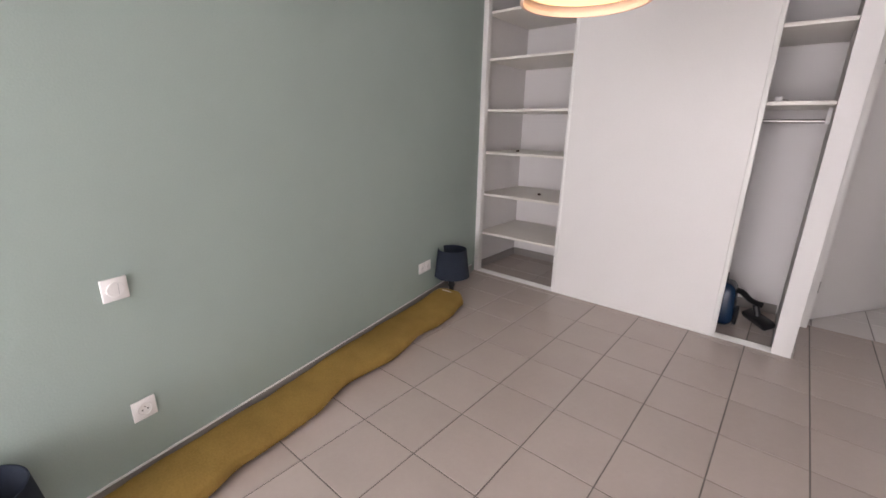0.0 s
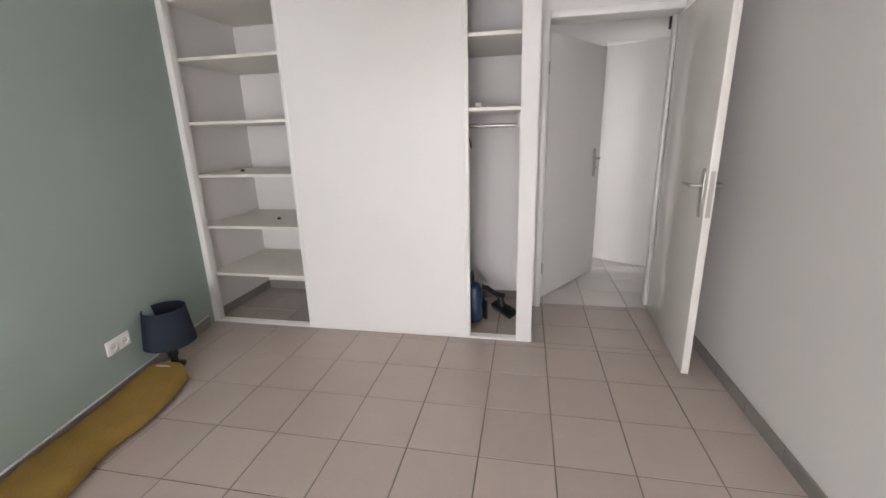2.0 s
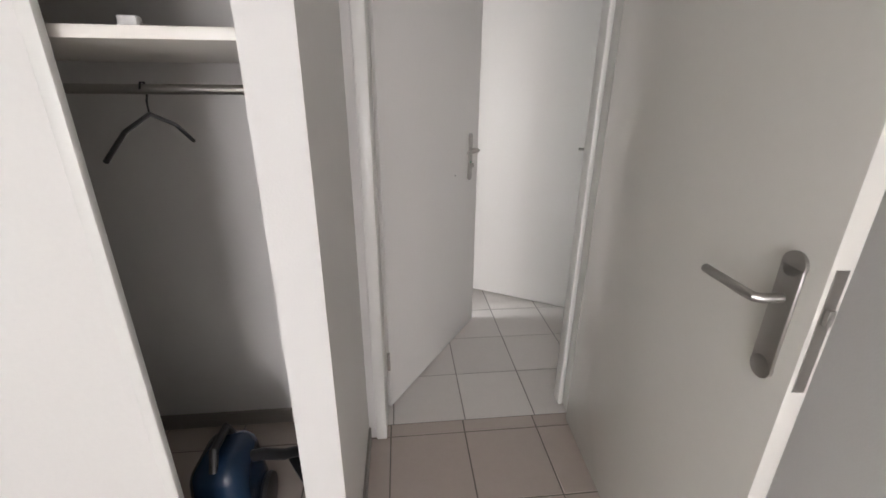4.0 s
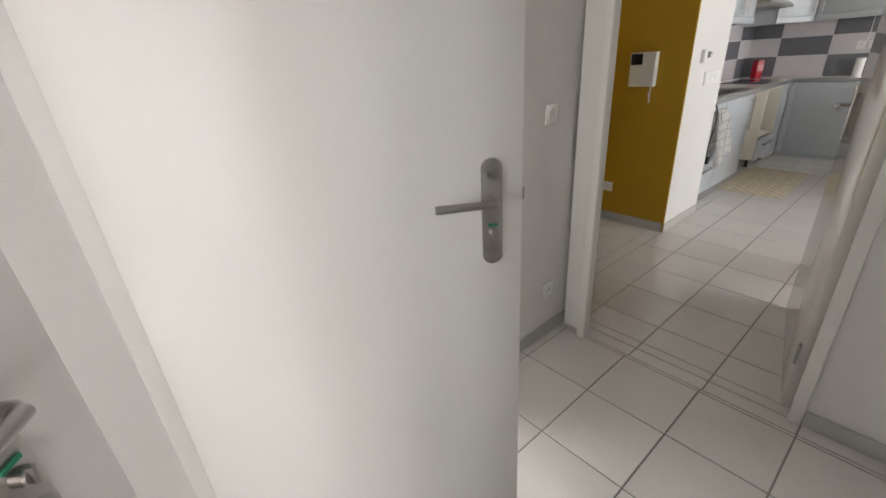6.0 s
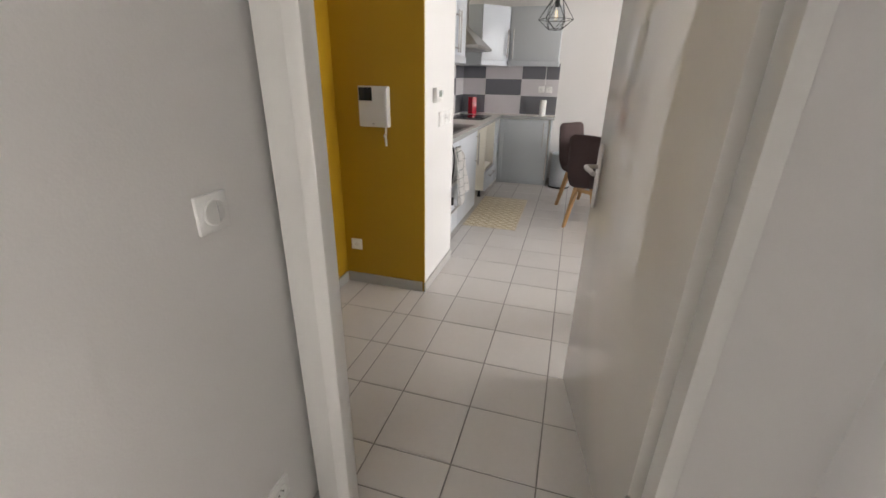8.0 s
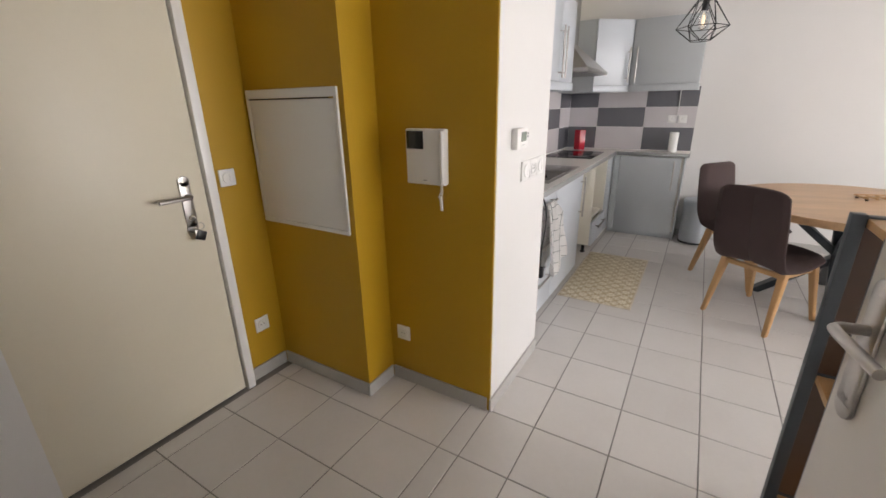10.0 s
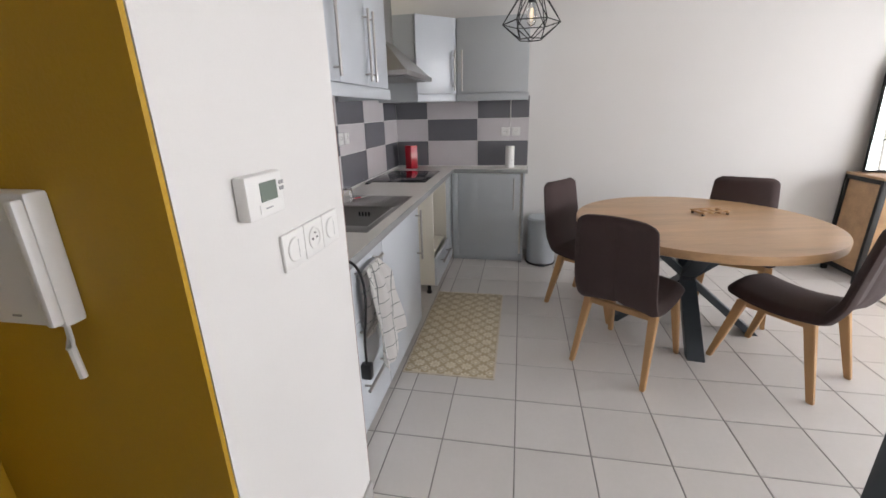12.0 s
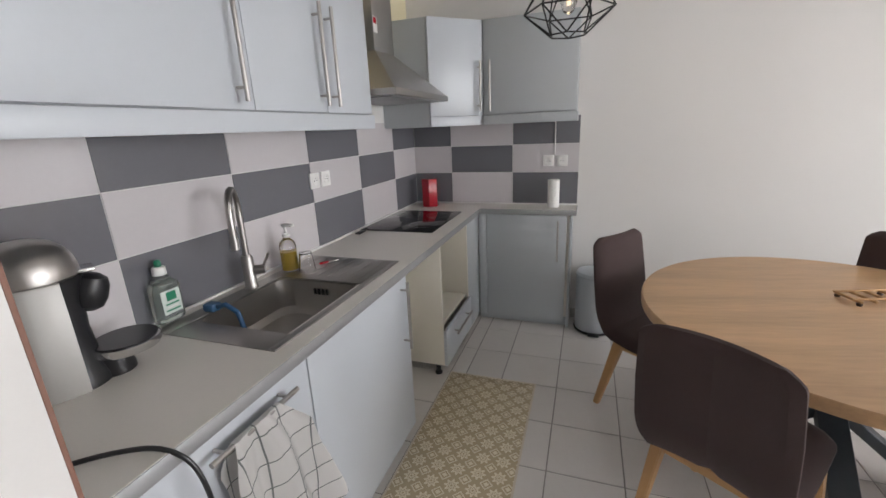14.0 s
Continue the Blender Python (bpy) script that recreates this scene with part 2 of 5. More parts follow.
wall("wall_kitchen_back", "white kitchen wall above the units", CREAM, (4.70, 7.84, 2.99, 3.1, 0, H))
wall("wall_kitchen_end", "white wall end beside the kitchen units", WHITE, (4.15, 4.80, 2.285, 2.40, 0, H), (4.70, 4.80, 2.40, 2.99, 0, H))
wall("wall_entrance_1", "ochre yellow painted wall with the door phone", YELLOW, (4.138, 4.1485, 2.287, 2.8895, 0, H))
wall("wall_entrance_2", "ochre yellow painted duct box in the entrance", YELLOW, (3.93, 4.3, 2.89, 3.5495, 0, H))
wall("wall_entrance_3", "ochre yellow painted wall beside the entrance door", YELLOW, (3.66, 4.3, 3.55, 3.67, 0, H))
wall("wall_entrance_4", "ochre yellow painted wall over the entrance door", YELLOW, (2.50, 3.66, 3.55, 3.67, 2.2, H))
wall("wall_entrance_core", "solid core behind the yellow wall", WHITE, (4.149, 4.3, 2.402, 2.889, 0, H))
wall("wall_entrance_outside", "plain wall behind the entrance door", WHITE, (2.5, 3.66, 3.67, 3.75, 0, H))
solid("ceiling", boxes((-2.7, 8.05, -5.9, 4.0, H, H + 0.15)), CEIL, "plain white ceiling", "ceiling", kind="structure")

# door casings


def casing(name, x0, x1, y0, y1, head, along, label):
    """White jambs and head; along is the axis across the opening."""
    bm = bmesh.new()
    w = 0.045
    if along == "x":
        for a, b in ((x0, x0 + w), (x1 - w, x1)):
            box(bm, a, b, y0, y1, 0, head, bevel=0.006)
        box(bm, x0 + w + 0.0005, x1 - w - 0.0005, y0, y1, head - w, head, bevel=0.006)
    else:
        for a, b in ((y0, y0 + w), (y1 - w, y1)):
            box(bm, x0, x1, a, b, 0, head, bevel=0.006)
        box(bm, x0, x1, y0 + w + 0.0005, y1 - w - 0.0005, head - w, head, bevel=0.006)
    return solid(name, bm, TRIMW, label, "door frame", kind="structure")


casing("trim_bedroom_door", 0.044, 0.986, 0.615, 0.822, DH + 0.046, "x", "white painted wooden door frame of the bedroom")
casing("trim_hall_left_door", -0.06, 0.085, 0.838, 1.802, 2.142, "y", "white painted frame of the hall door")
casing("trim_hall_far_door", 0.658, 1.642, 2.105, 2.25, 2.222, "x", "white painted frame of the toilet door")
solid("trim_living_door", boxes((2.435, 2.492, 1.945, 1.99, 0, DH + 0.046), (2.435, 2.492, 1.04, 1.9445, DH + 0.001, DH + 0.046), bevel=0.006), TRIMW, "white painted frame of the living room doorway", "door frame", kind="structure")
solid("trim_toilet_stop", boxes((0.7035, 0.738, 2.128, 2.16, 0, 2.176), bevel=0.003), TRIMW, "white door stop of the toilet doorway", "trim", kind="structure")
casing("trim_entrance_door", 2.70, 3.675, 3.50, 3.60, 2.201, "x", "cream painted frame of the entrance door")

# baseboards of tile strips


def baseboard(name, mat, label, *bs):
    bm = bmesh.new()
    for b in bs:
        x0, x1, y0, y1 = b
        box(bm, x0, x1, y0, y1, 0.0, 0.075, bevel=0.002, seg=1)
    return solid(name, bm, mat, label, "baseboard", kind="structure")


bb = []
y = -5.6
while y < 0.6:
    bb.append((1.053, 1.0645, y + 0.002, min(y + 0.332, 0.613)))
    y += 0.334
baseboard("baseboard_bedroom", BASEB, "grey tile baseboard in the bedroom", *bb, (-2.459, -0.10, 0.758, 0.769), (-2.4595, -2.449, 0.09, 0.757), (0.0125, 0.022, 0.003, 0.612))
baseboard("baseboard_hall", BASEL, "light grey tile baseboard in the hall", (1.65, 2.547, 2.108, 2.1195), (2.538, 2.5495, 0.775, 1.0385), (1.0, 2.537, 0.7605, 0.772), (0.0705, 0.655, 2.108, 2.1195), (0.0705, 0.082, 1.805, 2.107))
baseboard("baseboard_living", BASEL, "light grey tile baseboard in the living room", (4.126, 4.1375, 2.30, 2.878), (3.918, 3.9295, 2.891, 3.538), (3.918, 4.125, 2.8785, 2.8895), (3.68, 3.917, 3.538, 3.5495), (4.1265, 4.795, 2.2735, 2.2845), (7.828, 7.8395, -3.8, 1.68), (2.6205, 2.632, -3.8, 0.62))

solid("baseboard_green", boxes((0.0005, 0.011, -5.6, -0.07, 0, 0.075), bevel=0.002), BASEB, "grey tile baseboard below the green wall", "baseboard", kind="structure", m=GREEN_POSE)
solid("trim_green_seal", boxes((0.0005, 0.009, -5.6, -0.07, 0.0755, 0.083), bevel=0.002), PLASTW, "white sealant line on top of the baseboard tiles", "trim", kind="structure", m=GREEN_POSE)

# ---- more materials ----
CABG = material("light_grey_cabinet_front", (0.54, 0.57, 0.61), 0.3, vary=0.03, scale=2, fine=90, bump=0.02)
# darker copy of the cabinet grey: shade of units facing away from the window
CABG_SHADED = material("shaded_cabinet_grey", (0.46, 0.485, 0.505), 0.32, vary=0.03, scale=2, fine=90, bump=0.02)
WORKTOP = material("greige_laminate", (0.80, 0.765, 0.715), 0.3, vary=0.05, scale=3, fine=120, bump=0.03)
ALU = material("aluminium_edge", (0.36, 0.365, 0.37), 0.5, metal=0.6, vary=0.05, scale=5, fine=60, bump=0.02)
DTILE = material("dark_grey_wall_tile", (0.155, 0.155, 0.172), 0.22, vary=0.06, scale=4, fine=70, bump=0.02, rnd=0.08)
LTILE = material("pale_lilac_grey_wall_tile", (0.60, 0.57, 0.585), 0.22, vary=0.05, scale=4, fine=70, bump=0.02, rnd=0.06)
JOINTW = material("white_joint", (0.7, 0.69, 0.67), 0.8, vary=0.05, bump=0.1)
OAK = material("oiled_oak", (0.53, 0.33, 0.175), 0.36, vary=0.34, scale=2.6, fine=20, bump=0.1, stretch=(4.5, 0.45, 4.5))
LEGOAK = material("pale_oak_legs", (0.47, 0.27, 0.115), 0.42, vary=0.12, scale=4, fine=40, bump=0.05, stretch=(4, 4, 0.5))
BLUESTEEL = material("anthracite_steel", (0.045, 0.055, 0.066), 0.42, metal=0.2, vary=0.12, scale=6, fine=90, bump=0.04)
FABRIC = material("dark_brown_velvet", (0.046, 0.025, 0.024), 0.8, vary=0.18, scale=6, fine=260, bump=0.35)
FABRIC.node_tree.nodes["Principled BSDF"].inputs["Sheen Weight"].default_value = 0.03
FABRIC.node_tree.nodes["Principled BSDF"].inputs["Sheen Roughness"].default_value = 0.5
RUGM = material("mustard_plush", (0.28, 0.18, 0.05), 0.95, vary=0.34, scale=5, fine=110, bump=0.6, spec=0.1)
RUGB = material("pale_rug_backing", (0.62, 0.55, 0.45), 0.9, vary=0.1, scale=8, fine=200, bump=0.4)
NAVY = material("navy_fabric", (0.008, 0.015, 0.03), 0.8, vary=0.1, scale=8, fine=300, bump=0.25)
VACB = material("dark_blue_plastic", (0.01, 0.03, 0.07), 0.25, vary=0.1, bump=0.02)
RED = material("red_glazed_tin", (0.42, 0.006, 0.02), 0.22, vary=0.06, bump=0.02)
BLACKG = material("black_ceramic_glass", (0.008, 0.008, 0.009), 0.06, vary=0.05, bump=0)
BINM = material("pale_blue_grey_bin_metal", (0.50, 0.54, 0.58), 0.3, metal=0.25, vary=0.05, bump=0.02)
BLACKW = material("black_wire", (0.012, 0.012, 0.012), 0.5, vary=0.1, bump=0)
BROWNW = material("dark_walnut", (0.06, 0.027, 0.012), 0.4, vary=0.2, scale=3, fine=40, bump=0.06, stretch=(1, 1, 5))
COPPER = material("bare_brown_edge", (0.24, 0.12, 0.085), 0.6, vary=0.2, scale=14, fine=80, bump=0.2)
SHADE = material("blush_lampshade_fabric", (0.72, 0.54, 0.46), 0.8, vary=0.04, scale=8, fine=240, bump=0.2)
SHADEGLOW = glow_material("lit_shade_inside", (1.0, 0.80, 0.46), 1.15)
SHADESLIT = glow_material("lit_shade_slits", (1.0, 0.70, 0.28), 0.9)
MIRROR = material("mirror_silver", (0.92, 0.93, 0.93), 0.0, metal=1, vary=0.0, bump=0)
GREENSOAP = glass_material("pale_green_liquid", (0.90, 0.96, 0.92), 0.03, 1.3)
GREENSOAP.node_tree.nodes["Principled BSDF"].inputs["Transmission Weight"].default_value = 0.92
BLUES = material("blue_plastic_brush", (0.04, 0.12, 0.25), 0.4, bump=0.02)
GREENP = material("green_plastic", (0.02, 0.22, 0.12), 0.4, bump=0.02)
LCD = material("grey_green_display", (0.18, 0.22, 0.19), 0.2, vary=0.03, bump=0)
PAPER = material("white_tissue_paper", (0.8, 0.79, 0.77), 0.85, vary=0.04, fine=120, bump=0.2)
PALERUG = material("pale_woven_rug", (0.6, 0.56, 0.5), 0.9, vary=0.12, scale=6, fine=220, bump=0.4)
BULB = glow_material("warm_bulb", (1.0, 0.8, 0.5), 1.5)
MARK = material("grey_print", (0.35, 0.35, 0.36), 0.5, bump=0)


def cells(nt, size, axes):
    """Two coordinates within square cells of that size, each from -0.5 to 0.5."""
    n, l = nt.nodes, nt.links
    tc, sep = n.new("ShaderNodeTexCoord"), n.new("ShaderNodeSeparateXYZ")
    l.new(tc.outputs["Object"], sep.inputs[0])
    out = []
    for a in axes:
        d = n.new("ShaderNodeMath")
        d.operation = "DIVIDE"
        d.inputs[1].default_value = size
        l.new(sep.outputs[a], d.inputs[0])
        f = n.new("ShaderNodeMath")
        f.operation = "FRACT"
        l.new(d.outputs[0], f.inputs[0])
        s = n.new("ShaderNodeMath")
        s.operation = "SUBTRACT"
        s.inputs[1].default_value = 0.5
        l.new(f.outputs[0], s.inputs[0])
        out.append(s.outputs[0])
    return out


def maths(nt):
    def f(op, *a):
        k = nt.nodes.new("ShaderNodeMath")
        k.operation = op
        for i, v in enumerate(a):
            if isinstance(v, (int, float)):
                k.inputs[i].default_value = v
            else:
                nt.links.new(v, k.inputs[i])
        return k.outputs[0]
    return f


def two_tone(m, mask, a, b):
    nt = m.node_tree
    base = nt.nodes["Principled BSDF"].inputs["Base Color"]
    mix = nt.nodes.new("ShaderNodeMix")
    mix.data_type = "RGBA"
    nt.links.new(mask, mix.inputs["Factor"])
    mix.inputs["A"].default_value, mix.inputs["B"].default_value = (*a, 1), (*b, 1)
    mul = nt.nodes.new("ShaderNodeVectorMath")
    mul.operation = "MULTIPLY"
    old = base.links[0].from_socket
    nt.links.new(mix.outputs["Result"], mul.inputs[0])
    nt.links.new(old, mul.inputs[1])
    nt.links.new(mul.outputs[0], base)


MATM = material("patterned_vinyl", (1, 1, 1), 0.45, vary=0.1, scale=5, fine=60, bump=0.06)
f = maths(MATM.node_tree)
u, v = cells(MATM.node_tree, 0.098, (0, 1))
r = f("SQRT", f("ADD", f("MULTIPLY", u, u), f("MULTIPLY", v, v)))
ang = f("ARCTAN2", v, u)
pet = f("COSINE", f("MULTIPLY", ang, 8))
flower = f("LESS_THAN", r, f("ADD", 0.30, f("MULTIPLY", pet, 0.075)))
inner = f("LESS_THAN", f("ABSOLUTE", f("SUBTRACT", r, f("ADD", 0.15, f("MULTIPLY", pet, 0.03)))), 0.022)
heart = f("LESS_THAN", r, 0.055)
diamond = f("LESS_THAN", f("ABSOLUTE", f("SUBTRACT", f("ADD", f("ABSOLUTE", u), f("ABSOLUTE", v)), 0.72)), 0.04)
corner = f("GREATER_THAN", f("ADD", f("ABSOLUTE", u), f("ABSOLUTE", v)), 0.86)
mask = f("MINIMUM", f("ADD", f("SUBTRACT", f("SUBTRACT", flower, inner), heart), f("ADD", diamond, corner)), 1.0)
two_tone(MATM, mask, (0.47, 0.38, 0.24), (0.76, 0.69, 0.54))

TOWEL = material("white_checked_cotton", (1, 1, 1), 0.9, vary=0.06, scale=9, fine=300, bump=0.3)
f = maths(TOWEL.node_tree)
u, v = cells(TOWEL.node_tree, 0.078, (0, 2))
lines = f("MINIMUM", f("ADD", f("LESS_THAN", f("ABSOLUTE", u), 0.022), f("LESS_THAN", f("ABSOLUTE", v), 0.022)), 1.0)
two_tone(TOWEL, lines, (0.84, 0.82, 0.80), (0.22, 0.24, 0.23))

# ---- doors ----


def handle_parts(door, x, z, y, s, toward, lock=True):
    """Backplate, lever and turn of one side; y is the door face, s the side, toward the way the lever points."""
    bm = bmesh.new()
    box(bm, x - 0.025, x + 0.025, min(y, y + s * 0.008), max(y, y + s * 0.008), z - 0.105, z + 0.105, bevel=0.0035)
    for zz, k in ((z - 0.105, -1), (z + 0.105, 1)):
        lathe(bm, [(0.025, -0.004), (0.025, 0.003), (0.022, 0.004)], 20, Matrix.Translation((x, y + s * 0.004, zz)) @ pose(0, 0, 0, -90 * s))
    plate = part("door_handle", bm, STEEL, door, "brushed steel backplate and lever")
    bm = bmesh.new()
    tube(bm, [(x, y + s * 0.006, z + 0.04), (x, y + s * 0.045, z + 0.04), (x + toward * 0.006, y + s * 0.055, z + 0.04), (x + toward * 0.03, y + s * 0.058, z + 0.04), (x + toward * 0.14, y + s * 0.058, z + 0.04)], 0.0095, 12)
    part("lever", bm, STEEL, plate)
    if lock:
        bm = bmesh.new()
        lathe(bm, [(0.011, 0), (0.011, 0.014), (0.009, 0.016)], 16, Matrix.Translation((x, y + s * 0.007, z - 0.045)) @ pose(0, 0, 0, -90 * s))
        box(bm, x - 0.003, x + 0.003, y + s * 0.022 - 0.006, y + s * 0.022 + 0.006, z - 0.056, z - 0.034, bevel=0.001)
        part("turn_knob", bm, STEEL, plate)
        part("indicator", boxes((x - 0.012, x + 0.012, y + s * 0.010 - 0.0012, y + s * 0.010 + 0.0012, z - 0.030, z - 0.024)), GREENP, plate, "green free indicator")


def door_leaf(name, x, y, angle, w, h, mat, label, toward_sides=(1, -1), lock=True, hz=1.06, hx=0.06, hinge_side=1):
    d = thing(name, pose(x, y, 0, 0, 0, angle), label, "door", kind="structure")
    part("leaf", boxes((0.0, w, -0.02, 0.02, 0.008, h), bevel=0.002), mat, d)
    for s in toward_sides:
        handle_parts(d, w - hx, hz, s * 0.0201, s, -1, lock)
    bm = boxes((w + 0.0002, w + 0.002, -0.011, 0.011, hz - 0.12, hz + 0.12))
    part("latch_plate", bm, STEEL, d)
    part("latch", boxes((w + 0.0022, w + 0.010, -0.006, 0.006, hz + 0.02, hz + 0.05), bevel=0.001), STEEL, d)
    for z in (0.27, h - 0.25):
        bm = bmesh.new()
        tube(bm, [(-0.008, hinge_side * 0.022, z - 0.045), (-0.008, hinge_side * 0.022, z + 0.045)], 0.007, 10)
        part("hinge", bm, STEEL, d)
    return d


door_leaf("door_bedroom", 0.936, 0.655, -93.2, 0.93, 2.10, GLOSSW, "open glossy white bedroom door with steel handles", lock=False, hz=1.05)
door_leaf("door_hall_left", 0.088, 0.82, 56.6, 0.955, 2.09, DOORW, "half-open white bathroom door in the hall", hz=1.095, hx=0.115, hinge_side=-1)
door_leaf("door_toilet", 0.712, 2.082, -31.5, 0.905, 2.17, DOORW, "half-open white toilet door with a steel handle", hz=1.075, hx=0.075)
door_leaf("door_living", 2.616, 1.1045, 11.5, 0.88, 2.11, GLOSSW, "open glossy white living room door", hz=1.07, hx=0.05, lock=False)
part("peephole_dot", shape(lambda bm: lathe(bm, [(0.004, 0), (0.003, 0.002)], 10, pose(0.66, -0.0205, 1.02, 90))), DARKM, bpy.data.objects["door_hall_left"])

ent = thing("door_entrance", pose(2.75, 3.545, 0), "closed cream entrance door with keys in the lock", "door", kind="structure")
ENTM = material("cream_door_paint", (0.72, 0.66, 0.53), 0.4, vary=0.03, scale=1.2, fine=80, bump=0.03)
part("leaf", boxes((0, 0.875, -0.02, 0.02, 0.01, 2.15), bevel=0.002), ENTM, ent)
handle_parts(ent, 0.785, 1.06, -0.0201, -1, -1, lock=False)
bm = bmesh.new()
lathe(bm, [(0.013, 0), (0.013, 0.012), (0.009, 0.02)], 16, pose(0.785, -0.028, 1.0, 90))
part("lock_cylinder", bm, STEEL, ent)
keys = thing("key_bunch", pose(3.545, 3.49, 0.99), "black key fob and keys hanging from the lock", "keys")
part("key", boxes((-0.012, -0.009, -0.02, 0.004, -0.012, 0.014), (-0.011, -0.009, 0.0041, 0.006, -0.004, 0.004), bevel=0.0008), STEEL, keys)
part("ring", shape(lambda bm: tube(bm, [(0.016 * math.cos(a / 12 * 6.283), -0.015, -0.025 + 0.016 * math.sin(a / 12 * 6.283)) for a in range(13)], 0.0016, 6)), STEEL, keys)
part("fob", boxes((0.0, 0.045, -0.022, -0.008, -0.085, -0.042), bevel=0.005, m=pose(0, 0, 0, 0, 25, 0)), BLACKP, keys)
part("second_key", boxes((-0.03, -0.018, -0.018, -0.015, -0.085, -0.038), bevel=0.001), STEEL, keys)

# ---- wall fittings ----


def face_pose(axis, x, y, z):
    """A plate's pose: its local -y looks into the room, away from the wall."""
    return pose(x, y, z, 0, 0, {"-y": 0, "-x": -90, "+x": 100.4, "+y": 180}[axis])


def plate(bm, w=0.082):
    box(bm, -w / 2, w / 2, -0.009, 0, -w / 2, w / 2, bevel=0.003)


def socket(axis, x, y, z, label, group=""):
    o = thing("wall_socket", face_pose(axis, x, y, z), label, "socket", group)
    part("plate", shape(plate), PLASTW, o)
    bm = bmesh.new()
    lathe(bm, [(0.027, 0.0), (0.027, 0.0035), (0.0225, 0.0035), (0.021, 0.0008)], 24, pose(0, -0.0092, 0, 90), closed=False)
    lathe(bm, [(0.0, 0.0007), (0.021, 0.0008)], 24, pose(0, -0.0092, 0, 90), closed=False)
    part("well", bm, PLASTW, o)
    for sx in (-0.0095, 0.0095):
        part("hole", shape(lambda bm: lathe(bm, [(0.0028, 0.0), (0.0028, 0.0015)], 10, pose(sx, -0.0098, -0.001, 90))), DARKM, o)
    bm = bmesh.new()
    tube(bm, [(0, -0.009, 0.012), (0, -0.0155, 0.012)], 0.0023, 8)
    part("earth_pin", bm, STEEL, o)
    return o


def switch(axis, x, y, z, label, group=""):
    o = thing("light_switch", face_pose(axis, x, y, z), label, "switch", group)
    part("plate", shape(plate), PLASTW, o)
    bm = bmesh.new()
    lathe(bm, [(0.0275, 0.0), (0.0275, 0.003), (0.0255, 0.0045)], 28, pose(0, -0.0092, 0, 90))
    part("rocker", bm, PLASTW, o)
    part("rocker_seam", boxes((0.008, 0.0088, -0.0142, -0.0136, -0.021, 0.021)), MARK, o)
    return o


switch("+x", on_green(-2.90) + 0.002, -2.90, 0.805, "white square light switch on the green wall")
socket("+x", on_green(-2.89) + 0.002, -2.89, 0.31, "white wall socket low on the green wall")
socket("+x", on_green(-0.95) + 0.002, -0.95, 0.30, "white wall socket beside the navy lamp")
socket("+x", on_green(-0.867) + 0.002, -0.867, 0.30, "white wall socket beside the navy lamp")
switch("-y", 2.30, 2.1198, 1.169, "white light switch beside the hall doorway")
socket("-y", 2.332, 2.1198, 0.283, "white wall socket above the hall baseboard")
switch("-y", 3.757, 3.5498, 1.148, "white light switch on the yellow wall by the entrance")
socket("-y", 3.80, 3.5498, 0.317, "white wall socket low on the yellow wall")
socket("-x", 4.1378, 2.80, 0.304, "white wall socket below the door phone")
row = [switch("-y", 4.476, 2.2848, 1.163, "white light switch in a row under the thermostat", "switches by the kitchen"),
       socket("-y", 4.578, 2.2848, 1.163, "white wall socket in a row under the thermostat", "switches by the kitchen"),
       switch("-y", 4.68, 2.2848, 1.163, "white light switch in a row under the thermostat", "switches by the kitchen")]
for o in row:
    o.scale = (1.22, 1.0, 1.14)
socket("-y", 6.41, 2.9808, 1.305, "white wall socket on the kitchen tiles")
socket("-y", 6.51, 2.9808, 1.305, "white wall socket on the kitchen tiles")
socket("-x", 7.8308, 1.885, 1.275, "white wall socket on the kitchen tiles")
socket("-x", 7.8308, 1.785, 1.275, "white wall socket on the kitchen tiles")

th = thing("thermostat", face_pose("-y", 4.362, 2.2848, 1.321), "white room thermostat with a small grey display", "thermostat")
part("case", boxes((-0.065, 0.065, -0.03, 0, -0.045, 0.045), bevel=0.006), PLASTW, th)
part("display", boxes((-0.022, 0.038, -0.0312, -0.0302, -0.012, 0.028)), LCD, th)
part("flap", boxes((-0.03, 0.048, -0.0318, -0.0302, -0.034, -0.016), bevel=0.0005), PLASTW, th)
for i in range(4):
    part("button", boxes((0.048 + 0.009 * (i % 2), 0.055 + 0.009 * (i % 2), -0.033, -0.0302, 0.002 + 0.013 * (i // 2), 0.010 + 0.013 * (i // 2)), bevel=0.001), MARK, th)
part("print", boxes((-0.012, 0.014, -0.0325, -0.0319, -0.028, -0.025)), MARK, th)

ph = thing("door_phone", face_pose("-x", 4.1378, 2.605, 1.252), "white door phone with a small dark screen", "intercom")
part("body", boxes((-0.10, 0.10, -0.04, 0, -0.12, 0.12), bevel=0.007), PLASTW, ph)
part("screen", boxes((-0.093, -0.005, -0.0418, -0.0405, 0.035, 0.112), bevel=0.0004), BLACKG, ph)
part("mark", boxes((-0.01, 0.01, -0.0413, -0.0405, -0.102, -0.098)), MARK, ph)
part("handset", boxes((0.085, 0.102, -0.06, -0.0405, -0.11, 0.112), bevel=0.005), PLASTW, ph)
bm = bmesh.new()
tube(bm, [(0.07, -0.02, -0.12), (0.07, -0.022, -0.15), (0.058, -0.022, -0.175), (0.068, -0.022, -0.19), (0.076, -0.022, -0.155), (0.076, -0.022, -0.12)], 0.0035, 8)
tube(bm, [(0.068, -0.022, -0.17), (0.073, -0.022, -0.235)], 0.007, 8)
part("cord", bm, PLASTW, ph)

